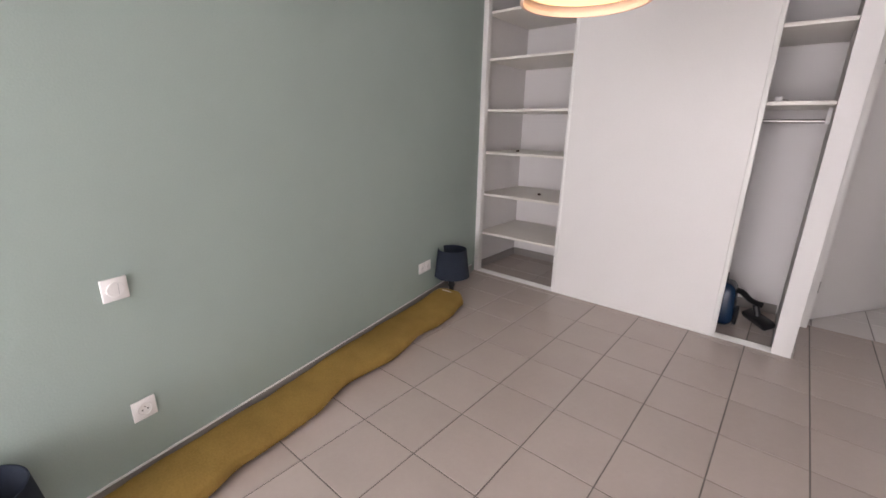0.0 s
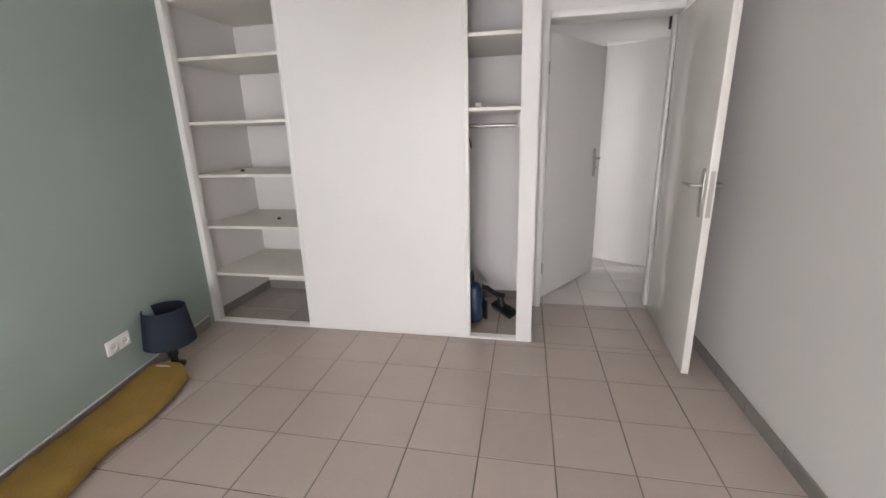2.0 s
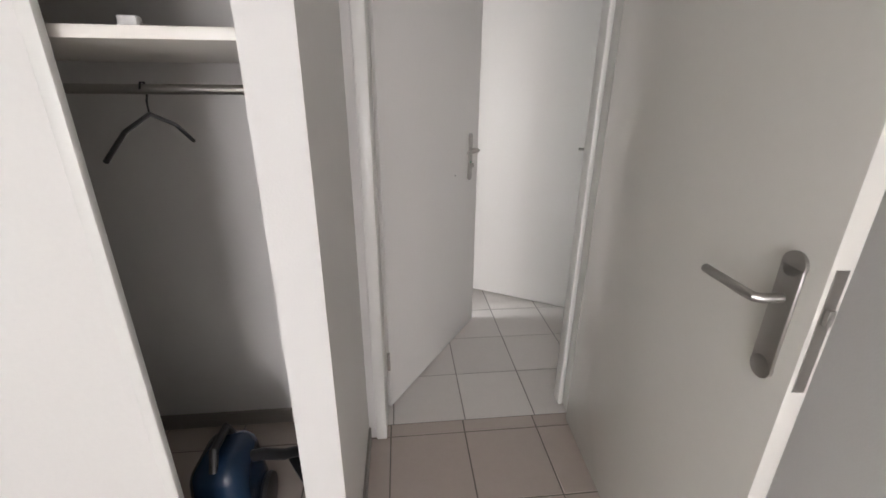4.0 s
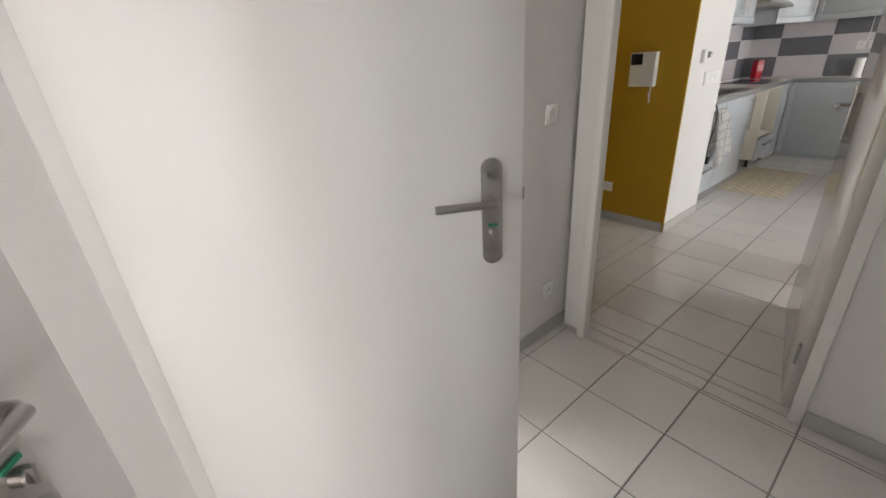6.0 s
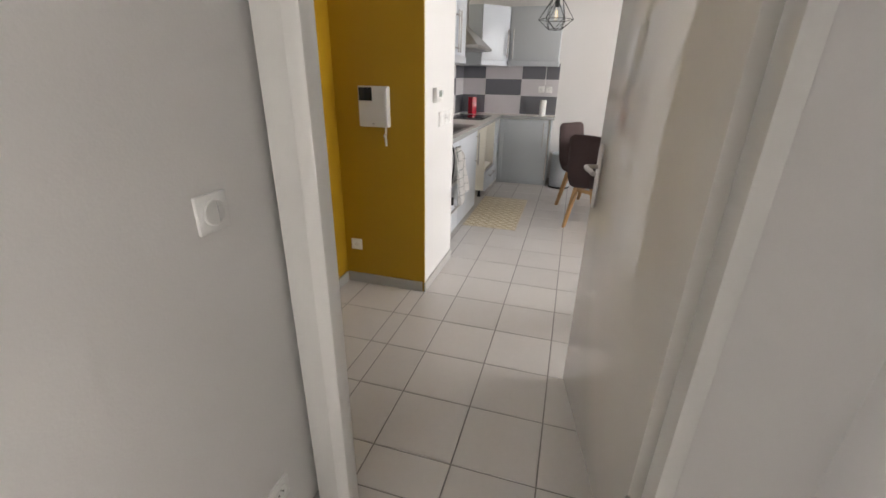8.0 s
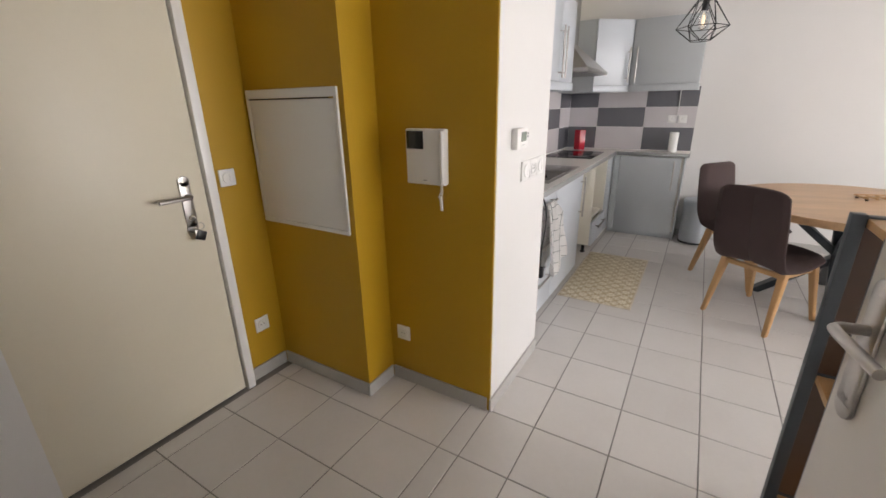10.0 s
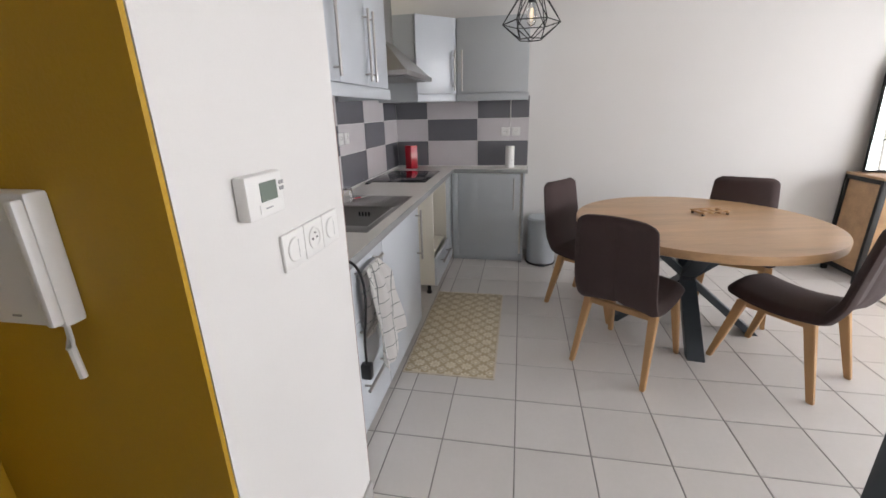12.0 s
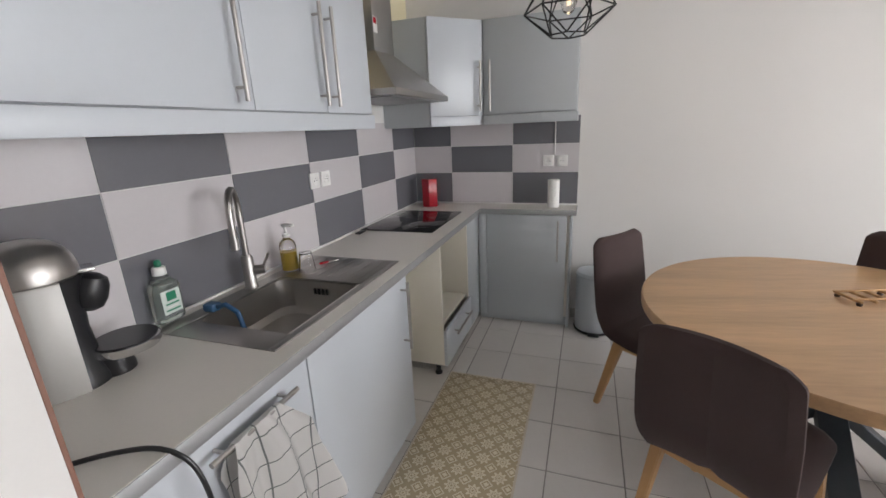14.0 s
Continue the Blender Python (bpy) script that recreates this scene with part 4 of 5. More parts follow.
gl = thing("drinking_glass", pose(6.03, 2.80, Z + 0.0005), "upturned clear drinking glass on the sink", "glass")
part("glass", shape(lambda bm: lathe(bm, [(0.038, 0.0), (0.028, 0.085), (0.0, 0.088), (0.0, 0.080), (0.025, 0.078), (0.035, 0.0), (0.038, 0.0)], 26, closed=False)), GLASS, gl)
op = thing("can_opener", pose(6.14, 2.76, Z + 0.003), "red and steel kitchen tool on the draining board", "tool")
part("grip", boxes((-0.045, 0.0, -0.006, 0.006, 0, 0.01), bevel=0.003, m=pose(0, 0, 0, 0, 0, -35)), RED, op)
part("blade", boxes((0.0005, 0.05, -0.005, 0.005, 0.002, 0.006), bevel=0.001, m=pose(0, 0, 0, 0, 0, -35)), STEEL, op)

hb = thing("induction_hob", pose(0, 0, 0), "black glass induction hob set in the worktop", "hob")
part("glass", boxes((6.80, 7.44, 2.47, 2.958, CT + 0.0005, CT + 0.006), bevel=0.0015), BLACKG, hb)
for x, y, r in ((6.99, 2.60, 0.09), (7.27, 2.60, 0.075), (6.99, 2.84, 0.075), (7.27, 2.84, 0.09)):
    part("zone_ring", shape(lambda bm: lathe(bm, [(r, 0), (r + 0.0018, 0)], 40, Matrix.Translation((x, y, CT + 0.0063)), closed=False)), MARK, hb)
rb = thing("red_canister", pose(7.67, 2.80, CT), "tall glossy red kitchen canister", "canister")
part("body", shape(lambda bm: lathe(bm, [(0.066, 0.0), (0.068, 0.004), (0.068, 0.196), (0.066, 0.2)], 6, pose(0, 0, 0, 0, 0, 12))), RED, rb)
part("lid", shape(lambda bm: lathe(bm, [(0.069, 0.2005), (0.069, 0.218), (0.064, 0.222)], 6, pose(0, 0, 0, 0, 0, 12))), RED, rb)
pr = thing("paper_roll", pose(7.74, 1.835, CT), "white paper towel roll on the worktop", "paper roll")
part("roll", shape(lambda bm: lathe(bm, [(0.015, 0), (0.042, 0), (0.043, 0.003), (0.043, 0.20), (0.042, 0.203), (0.015, 0.203), (0.015, 0)], 30, closed=False)), PAPER, pr)
wc = thing("socket_cable", pose(0, 0, 0), "thin white cable running up to the wall cabinet", "cable")
part("cable", shape(lambda bm: tube(bm, [(7.826, 1.84, 1.31), (7.824, 1.84, 1.42), (7.825, 1.841, 1.56)], 0.0035, 8)), PLASTW, wc)
cl2 = thing("hob_scraper", pose(6.74, 2.92, CT), "small black kitchen tool beside the hob", "tool")
part("body", boxes((-0.05, 0.03, -0.015, 0.015, 0, 0.012), bevel=0.003), BLACKP, cl2)

# coffee machine
SILVER = material("silver_lacquer", (0.52, 0.51, 0.49), 0.34, metal=0.55, vary=0.04, scale=5, fine=90, bump=0.02)
cm = thing("coffee_machine", pose(5.075, 2.865, CT, 0, 0, -27), "silver and black capsule coffee machine on the worktop", "coffee machine")


def dee(bm, levels, flat, n=28):
    """A body round at the back and flat in front; levels are (radius, z)."""
    rs2 = []
    for rad, z in levels:
        pts = [(rad * math.cos(math.pi / 2 + math.pi * k / n), rad * math.sin(math.pi / 2 + math.pi * k / n), z) for k in range(n + 1)]
        rs2.append([bm.verts.new(p) for p in pts + [(flat, -rad * 0.96, z), (flat, rad * 0.96, z)]])
    for a, b in zip(rs2, rs2[1:]):
        for k in range(len(a)):
            bm.faces.new((a[k], a[(k + 1) % len(a)], b[(k + 1) % len(a)], b[k]))
    bm.faces.new(rs2[0][::-1])
    bm.faces.new(rs2[-1])


part("tank", shape(lambda bm: dee(bm, [(0.086, 0.0), (0.089, 0.004), (0.089, 0.288), (0.087, 0.292)], 0.062)), SILVER, cm, "brushed silver body")
part("dome", shape(lambda bm: lathe(bm, [(0.092, 0.2935), (0.096, 0.298), (0.096, 0.312), (0.091, 0.338), (0.079, 0.362), (0.058, 0.381), (0.032, 0.391), (0.004, 0.394)], 44, Matrix.Translation((0.012, 0, 0)))), STEEL, cm, "brushed steel dome")
part("dome_tab", boxes((0.085, 0.135, -0.032, 0.032, 0.294, 0.304), bevel=0.004), CHROME, cm)
part("front_column", shape(lambda bm: lathe(bm, [(0.078, 0.0), (0.078, 0.016), (0.062, 0.05), (0.054, 0.15), (0.060, 0.24), (0.072, 0.293)], 36, Matrix.Translation((0.04, 0, 0)))), BLACKP, cm)
part("brew_head", shape(lambda bm: lathe(bm, [(0.018, -0.064), (0.034, -0.052), (0.040, -0.03), (0.040, 0.004), (0.033, 0.024), (0.016, 0.034)], 28, pose(0.118, 0, 0.25, 0, 18, 0))), BLACKP, cm)
part("drip_tray", shape(lambda bm: lathe(bm, [(0.066, 0.056), (0.080, 0.059), (0.083, 0.066), (0.083, 0.082), (0.079, 0.084)], 44, Matrix.Translation((0.158, 0, 0)))), CHROME, cm, "chrome tray rim")
part("tray_grid", shape(lambda bm: lathe(bm, [(0.077, 0.0845), (0.077, 0.087)], 44, Matrix.Translation((0.158, 0, 0)))), BLACKP, cm)
part("tray_foot", shape(lambda bm: lathe(bm, [(0.044, 0.0), (0.044, 0.012), (0.036, 0.0555)], 28, Matrix.Translation((0.125, 0, 0)))), BLACKP, cm)
pc = thing("power_cable", pose(0, 0, 0), "black power cable hanging over the worktop edge", "cable")
part("cable", shape(lambda bm: tube(bm, curved([(4.85, 2.57, CT + 0.006), (4.90, 2.53, CT + 0.007), (4.95, 2.46, CT + 0.012), (4.985, 2.39, CT + 0.008), (5.01, 2.345, CT - 0.04), (5.02, 2.328, CT - 0.14), (5.022, 2.335, 0.68), (5.025, 2.348, 0.58), (5.03, 2.352, 0.455)]), 0.0055, 10)), BLACKP, pc)
part("plug", boxes((5.01, 5.05, 2.327, 2.377, 0.385, 0.459), bevel=0.01), BLACKP, pc)

# towel over the bar
tb = bmesh.new()
NX, NZ, TURN = 64, 60, 0.34
grid = []
for i in range(NX + 1):
    s = i / NX
    col = []
    for j in range(NZ + 1):
        t = j / NZ
        a = (t - TURN) / (1 - TURN) if t > TURN else (TURN - t) / TURN
        soft = min(1, a * 5)
        fold = (0.5 + 0.5 * math.sin(s * 13 + 0.8 * a + 0.4)) * (0.018 + 0.03 * a) + 0.004 * math.sin(s * 31 + 2 * a) + 0.010 * noise.noise((s * 5, a * 3, 0))
        spread = 0.095 + 0.065 * soft + 0.035 * a
        x = 5.20 + 0.07 * a + (s - 0.5) * 2 * spread * 0.78 + 0.008 * noise.noise((s * 3, a * 4, 2))
        if t > TURN:
            yy = 2.355 - 0.010 * soft - fold * (0.4 + 0.6 * soft) - 0.012 * a
            zz = 0.853 - 0.47 * a * (1 + 0.10 * math.sin(s * 4.4 + 0.5)) + 0.012 * math.sin(s * 13) * a
        else:
            yy = 2.376 + 0.006 * soft * math.sin(s * 17)
            zz = 0.853 - 0.34 * a
        top = max(0.0, 1 - abs(t - TURN) * 20)
        col.append(tb.verts.new((x, yy * (1 - 0.6 * top) + 2.366 * 0.6 * top - 0.002, zz + 0.006 * top)))
    grid.append(col)
for a, b in zip(grid, grid[1:]):
    for j in range(NZ):
        tb.faces.new((a[j], a[j + 1], b[j + 1], b[j]))
bmesh.ops.solidify(tb, geom=tb.faces[:], thickness=0.003)
solid("tea_towel", tb, TOWEL, "white checked tea towel hanging over the drawer handle", "towel")

# wall units
UB, UT = 1.558, 2.235


def wall_unit(x0, x1, doors, label):
    u = thing("wall_cabinet", pose(0, 0, 0), label, "wall cabinet", "kitchen wall cabinets")
    slab(u, "body", (x0 + 0.001, x1 - 0.001, 2.642, 2.98, UB + 0.065, UT), CABG_SHADED)
    for a, b, hx in doors:
        d = slab(u, "door", (a + 0.0015, b - 0.0015, 2.62, 2.6415, UB + 0.068, UT), CABG)
        if hx:
            bar_handle(d, hx, 2.62, UB + 0.09, UB + 0.46)
    return u


wall_unit(4.803, 5.66, ((4.807, 5.66, 5.595),), "pale grey wall cabinet with a steel bar handle")
wall_unit(5.66, 6.45, ((5.66, 6.07, 6.03), (6.07, 6.45, 6.11)), "pale grey double wall cabinet with steel bar handles")
va2 = thing("light_valance", pose(0, 0, 0), "grey valance strip below the wall cabinets", "valance")
slab(va2, "strip", (4.803, 6.452, 2.61, 2.628, UB, UB + 0.062), CABG)
slab(va2, "end", (6.434, 6.452, 2.6285, 2.98, UB, UB + 0.062), CABG)

cu = thing("corner_wall_cabinet", pose(0, 0, 0), "grey corner wall cabinet with a diagonal door", "wall cabinet", "kitchen wall cabinets")
bm = bmesh.new()
poly = [(7.30, 2.98), (7.30, 2.64), (7.59, 2.335), (7.83, 2.335), (7.83, 2.98)]
lo = [bm.verts.new((x, y, UB)) for x, y in poly]
hi = [bm.verts.new((x, y, UT)) for x, y in poly]
bm.faces.new(lo[::-1])
bm.faces.new(hi)
for i in range(5):
    bm.faces.new((lo[i], lo[(i + 1) % 5], hi[(i + 1) % 5], hi[i]))
part("body", bm, CABG_SHADED, cu)
L = math.hypot(0.29, 0.305)
dm = pose(7.30, 2.64, 0, 0, 0, math.degrees(math.atan2(-0.305, 0.29)))
d = part("door", boxes((0.004, L - 0.004, -0.021, -0.001, UB + 0.065, UT), bevel=0.0015), CABG, cu, m=dm)
bar_handle(d, L - 0.05, -0.021, UB + 0.09, UB + 0.42)
part("strip", boxes((0.004, L - 0.004, -0.021, -0.001, UB, UB + 0.062), bevel=0.0015), CABG, cu, m=dm)
eu = thing("end_wall_cabinet", pose(0, 0, 0), "grey wall cabinet above the kitchen end", "wall cabinet", "kitchen wall cabinets")
slab(eu, "body", (7.582, 7.83, 1.69, 2.333, UB + 0.03, UT), CABG_SHADED)
d = slab(eu, "door", (7.56, 7.5815, 1.692, 2.318, UB + 0.068, UT), CABG_SHADED)
bar_handle(d, 7.56, 2.27, UB + 0.09, UB + 0.42, s=(-1, 0))
slab(eu, "strip", (7.548, 7.568, 1.682, 2.318, UB, UB + 0.062), CABG_SHADED)
slab(eu, "end_strip", (7.5685, 7.83, 1.682, 1.6895, UB, UB + 0.062), CABG_SHADED)

hood = thing("cooker_hood", pose(0, 0, 0), "stainless steel cooker hood with a chimney", "cooker hood")
bm = bmesh.new()
a = [(6.47, 2.50, 1.715), (7.28, 2.50, 1.715), (7.28, 2.978, 1.715), (6.47, 2.978, 1.715)]
b = [(x, y, 1.745) for x, y, z in a]
c = [(6.75, 2.73, 1.97), (7.0, 2.73, 1.97), (7.0, 2.978, 1.97), (6.75, 2.978, 1.97)]
rs = [[bm.verts.new(p) for p in l] for l in (a, b, c)]
for p, q in zip(rs, rs[1:]):
    for i in range(4):
        bm.faces.new((p[i], p[(i + 1) % 4], q[(i + 1) % 4], q[i]))
bm.faces.new(rs[0][::-1])
bm.faces.new(rs[2])
part("canopy", bm, STEEL, hood)
part("chimney", boxes((6.752, 6.998, 2.732, 2.978, 1.9705, H - 0.002), bevel=0.002), STEEL, hood)
part("filter", boxes((6.53, 7.22, 2.54, 2.93, 1.709, 1.7145)), ALU, hood)
part("front_lip", boxes((6.47, 7.28, 2.492, 2.4995, 1.713, 1.747), bevel=0.002), STEEL, hood)
stc = part("sticker", boxes((6.753, 6.80, 2.7308, 2.7318, 2.06, 2.14)), PAPER, hood, "white sticker with red marks")
part("sticker_mark", boxes((6.757, 6.79, 2.7298, 2.7306, 2.105, 2.135)), RED, stc)

# splashback: every tile a piece of its own
spl = thing("splashback", pose(0, 0, 0), "checkered dark and pale tiled kitchen splashback", "splashback", kind="structure")
part("joint_bed", boxes((4.803, 7.8395, 2.984, 2.9895, CT, 1.72), (7.834, 7.8395, 1.662, 2.9835, CT, 1.62)), JOINTW, spl)
ROWS = [CT, 1.19, 1.40, 1.60]
COLS = [4.803, 5.366, 5.87, 6.39, 6.905, 7.42, 7.832]
FAR = [2.982, 2.66, 2.159, 1.664]
for r in range(3):
    for i in range(6):
        dark = (r + i) % 2 == 1
        part("splash_tile", boxes((COLS[i] + 0.002, COLS[i + 1] - 0.002, 2.981, 2.9838, ROWS[r] + 0.002, ROWS[r + 1] - 0.002)), DTILE if dark else LTILE, spl)
    for i in range(3):
        dark = (r + i) % 2 == 0
        part("splash_tile", boxes((7.831, 7.8338, FAR[i + 1] + 0.002, FAR[i] - 0.002, ROWS[r] + 0.002, ROWS[r + 1] - 0.002)), DTILE if dark else LTILE, spl)
solid("trim_wall_end", boxes((4.801, 4.8085, 2.286, 2.30, 0, 1.52), bevel=0.002), COPPER, "worn brown strip on the wall end by the kitchen", "trim", kind="structure")

mt = thing("kitchen_mat", pose(0, 0, 0), "patterned ochre vinyl mat on the kitchen floor", "mat")
bm = boxes((5.625, 6.80, 1.835, 2.385, 0.001, 0.004), bevel=0.001)
part("sheet", bm, MATM, mt)
part("border", boxes((5.625, 6.80, 1.835, 1.845, 0.0043, 0.0048), (5.625, 6.80, 2.375, 2.385, 0.0043, 0.0048), (5.625, 5.635, 1.8455, 2.3745, 0.0043, 0.0048), (6.79, 6.80, 1.8455, 2.3745, 0.0043, 0.0048)), RUGB, mt)

bn = thing("pedal_bin", pose(7.67, 1.50, 0), "small pale metallic pedal bin by the wall", "bin")
part("body", shape(lambda bm: lathe(bm, [(0.118, 0.0), (0.12, 0.004), (0.122, 0.43), (0.118, 0.435)], 36)), BINM, bn)
part("lid", shape(lambda bm: lathe(bm, [(0.124, 0.436), (0.126, 0.45), (0.115, 0.47), (0.07, 0.482), (0.01, 0.485)], 36)), BINM, bn)
part("pedal", boxes((-0.165, -0.12, -0.035, 0.035, 0.012, 0.022), bevel=0.004), BLACKP, bn)
part("base_ring", shape(lambda bm: lathe(bm, [(0.125, 0.0), (0.127, 0.015), (0.122, 0.018)], 36)), BLACKP, bn)

bn.scale = (1.14, 1.14, 1.0)

# ---- dining ----
tbx, tby, TH = 6.46, 0.59, 0.775
dt = thing("dining_table", pose(tbx, tby, 0, 0, 0, 12), "round oak dining table on crossed anthracite steel legs", "table")
bm = bmesh.new()
lathe(bm, [(0.735, TH - 0.05), (0.745, TH - 0.045), (0.747, TH - 0.01), (0.742, TH)], 96)
part("tabletop", bm, OAK, dt, "oiled oak round top")
for k in range(4):
    a = radians(90 * k - 18)
    p0, p1 = Vector((0.44 * math.cos(a), 0.44 * math.sin(a), 0.0)), Vector((-0.40 * math.cos(a), -0.40 * math.sin(a), TH - 0.056))
    side = Vector((-math.sin(a), math.cos(a), 0)) * 0.05
    up = Vector((math.cos(a), math.sin(a), 0)) * 0.035
    bm = bmesh.new()
    q = [[bm.verts.new(p + s * side + u * up) for s, u in ((-1, -1), (1, -1), (1, 1), (-1, 1))] for p in (p0, p1)]
    for i in range(4):
        bm.faces.new((q[0][i], q[0][(i + 1) % 4], q[1][(i + 1) % 4], q[1][i]))
    bm.faces.new(q[0][::-1])
    bm.faces.new(q[1])
    bmesh.ops.bevel(bm, geom=bm.edges[:], offset=0.003, segments=1, affect="EDGES")
    part("leg", bm, BLUESTEEL, dt)
part("top_plate", shape(lambda bm: lathe(bm, [(0.45, TH - 0.0555), (0.45, TH - 0.0505)], 40)), BLUESTEEL, dt)

tr = thing("trivet", pose(6.62, 0.45, TH, 0, 0, 108), "small wooden trivet lying on the table", "trivet")
for k in range(4):
    part("bar", boxes((-0.09 + 0.06 * k - 0.006, -0.09 + 0.06 * k + 0.006, -0.06, 0.06, 0.012, 0.022), bevel=0.002, m=pose(0, 0, 0, 0, 0, 0)), LEGOAK, tr)
for s in (-1, 1):
    part("rail", boxes((-0.115, 0.115, s * 0.045 - 0.005, s * 0.045 + 0.005, 0.0225, 0.03), bevel=0.002), LEGOAK, tr)
    for t in (-1, 1):
        part("foot", shape(lambda bm: lathe(bm, [(0.009, 0), (0.011, 0.006), (0.009, 0.0118)], 12, Matrix.Translation((t * 0.09, s * 0.05, 0)))), BROWNW, tr)


def chair_shell(prof, width, thick, x0=-1.0, x1=1.0):
    """Upholstery swept along a (y, z) profile; width(t) is the half width."""
    bm = bmesh.new()
    n, m2 = len(prof), 14
    top, bot = [], []
    for i, (y, z) in enumerate(prof):
        t = i / (n - 1)
        y0, z0 = prof[max(i - 1, 0)]
        y1, z1 = prof[min(i + 1, n - 1)]
        d = Vector((0, y1 - y0, z1 - z0)).normalized()
        nrm = Vector((0, -d.z, d.y))
        ta, tb2 = [], []
        for k in range(m2 + 1):
            s = -1 + 2 * k / m2
            x = s * width(t)
            seam = 0.010 * math.exp(-(x / 0.012) ** 2) if 0.04 < t < 0.97 else 0
            edge = thick * 0.5 * (1 - max(0, (abs(s) - 0.84) / 0.16) ** 2 * 0.8)
            rim = 1 - max(0, (abs(t - 0.5) - 0.455) / 0.045) ** 2 * 0.7
            wing = 0.028 * s * s
            p = Vector((x, y, z)) + nrm * wing
            ta.append(bm.verts.new(p + nrm * (edge * rim - seam)))
            tb2.append(bm.verts.new(p - nrm * edge * rim))
        top.append(ta)
        bot.append(tb2)
    for i in range(n - 1):
        for k in range(m2):
            bm.faces.new((top[i][k], top[i][k + 1], top[i + 1][k + 1], top[i + 1][k]))
            bm.faces.new((bot[i][k + 1], bot[i][k], bot[i + 1][k], bot[i + 1][k + 1]))
        for k, fl in ((0, 1), (m2, 0)):
            f4 = (top[i][k], top[i + 1][k], bot[i + 1][k], bot[i][k])
            bm.faces.new(f4)
    for i in (0, n - 1):
        for k in range(m2):
            bm.faces.new((top[i][k], bot[i][k], bot[i][k + 1], top[i][k + 1]))
    return bm


def dining_chair():
    """Faces local +y."""
    c = thing("dining_chair", pose(0, 0, 0), "dark brown upholstered dining chair on pale oak legs", "chair", "chairs round the table")
    seat = []
    for k in range(25):
        t = k / 24
        seat.append((0.25 - 0.44 * t, 0.475 - 0.035 * math.sin(t * math.pi * 0.9) + 0.008 * (1 - t)))
    back = []
    for k in range(1, 33):
        t = k / 32
        a = min(1, t / 0.28)
        back.append((-0.19 - 0.055 * math.sin(a * math.pi / 2) - 0.075 * t, 0.468 + 0.02 * a + 0.465 * max(0, t - 0.06) / 0.94))
    prof = seat + back
    part("upholstery", chair_shell(prof, lambda t: 0.213 + 0.012 * math.sin(t * math.pi) - 0.03 * max(0, t - 0.75) - 0.045 * max(0, (abs(t - 0.5) - 0.445) / 0.055) ** 2.5, 0.055), FABRIC, c)
    part("seat_frame", boxes((-0.185, 0.185, 0.135, 0.16, 0.38, 0.418), (-0.185, 0.185, -0.175, -0.15, 0.375, 0.41), (-0.195, -0.17, -0.1495, 0.1345, 0.38, 0.412), (0.17, 0.195, -0.1495, 0.1345, 0.38, 0.412), bevel=0.004), LEGOAK, c)
    for sx in (-1, 1):
        for sy, y0, y1 in ((1, 0.15, 0.262), (-1, -0.165, -0.262)):
            bm = bmesh.new()
            p0, p1 = Vector((sx * 0.185, y0, 0.417)), Vector((sx * 0.213, y1, 0.0))
            q = []
            for p, w in ((p0, 0.021), (p1, 0.013)):
                q.append([bm.verts.new(p + Vector((a * w, b * w * 1.25, 0))) for a, b in ((-1, -1), (1, -1), (1, 1), (-1, 1))])
            for i in range(4):
                bm.faces.new((q[0][i], q[0][(i + 1) % 4], q[1][(i + 1) % 4], q[1][i]))
            bm.faces.new(q[0][::-1])
            bm.faces.new(q[1])
            bmesh.ops.bevel(bm, geom=bm.edges[:], offset=0.004, segments=2, affect="EDGES")
            part("leg", bm, LEGOAK, c)
    return c


ch = dining_chair()
first = True
for x, y, fx, fy in ((5.99, 1.05, 0.435, -0.315), (6.73, 1.15, -0.6, -0.8), (6.01, 0.205, 0.41, 0.32), (6.80, 0.15, -0.93, 0.37)):
    m = pose(x, y, 0, 0, 0, math.degrees(math.atan2(fy, fx)) - 90)
    if first:
        ch.matrix_basis = m
        first = False
    else:
        copy_thing(ch, m)

# wire pendant over the dining corner
wp = thing("wire_pendant_lamp", pose(6.33, 1.70, 1.865), "black geometric wire cage pendant lamp", "pendant lamp")
rings_w = [(0.07, 0.0, 0.0), (0.165, 0.085, 0.5), (0.055, 0.26, 0.0)]
P = [[(r * math.cos(2 * math.pi * (k + o) / 6), r * math.sin(2 * math.pi * (k + o) / 6), z) for k in range(6)] for r, z, o in rings_w]
for a in range(3):
    for k in range(6):
        part("wire", shape(lambda bm: tube(bm, [P[a][k], P[a][(k + 1) % 6]], 0.003, 6)), BLACKW, wp)
for k in range(6):
    for a, b in ((P[0][k], P[1][k]), (P[0][k], P[1][(k - 1) % 6]), (P[2][k], P[1][k]), (P[2][k], P[1][(k - 1) % 6])):
        part("wire", shape(lambda bm: tube(bm, [a, b], 0.003, 6)), BLACKW, wp)
part("bulb_holder", shape(lambda bm: lathe(bm, [(0.02, 0.19), (0.022, 0.2), (0.022, 0.26), (0.01, 0.28)], 18)), BLACKP, wp)
part("bulb", shape(lambda bm: lathe(bm, [(0.004, 0.07), (0.02, 0.08), (0.03, 0.11), (0.026, 0.15), (0.014, 0.189)], 20)), GLASS, wp)
part("filament", shape(lambda bm: lathe(bm, [(0.004, 0.10), (0.006, 0.13), (0.004, 0.16)], 8)), BULB, wp)
part("cord", shape(lambda bm: tube(bm, [(0, 0, 0.275), (0, 0, H - 1.865 - 0.02)], 0.003, 8)), BLACKP, wp)
part("ceiling_rose", shape(lambda bm: lathe(bm, [(0.045, H - 1.865 - 0.03), (0.05, H - 1.8655)], 20)), BLACKP, wp)

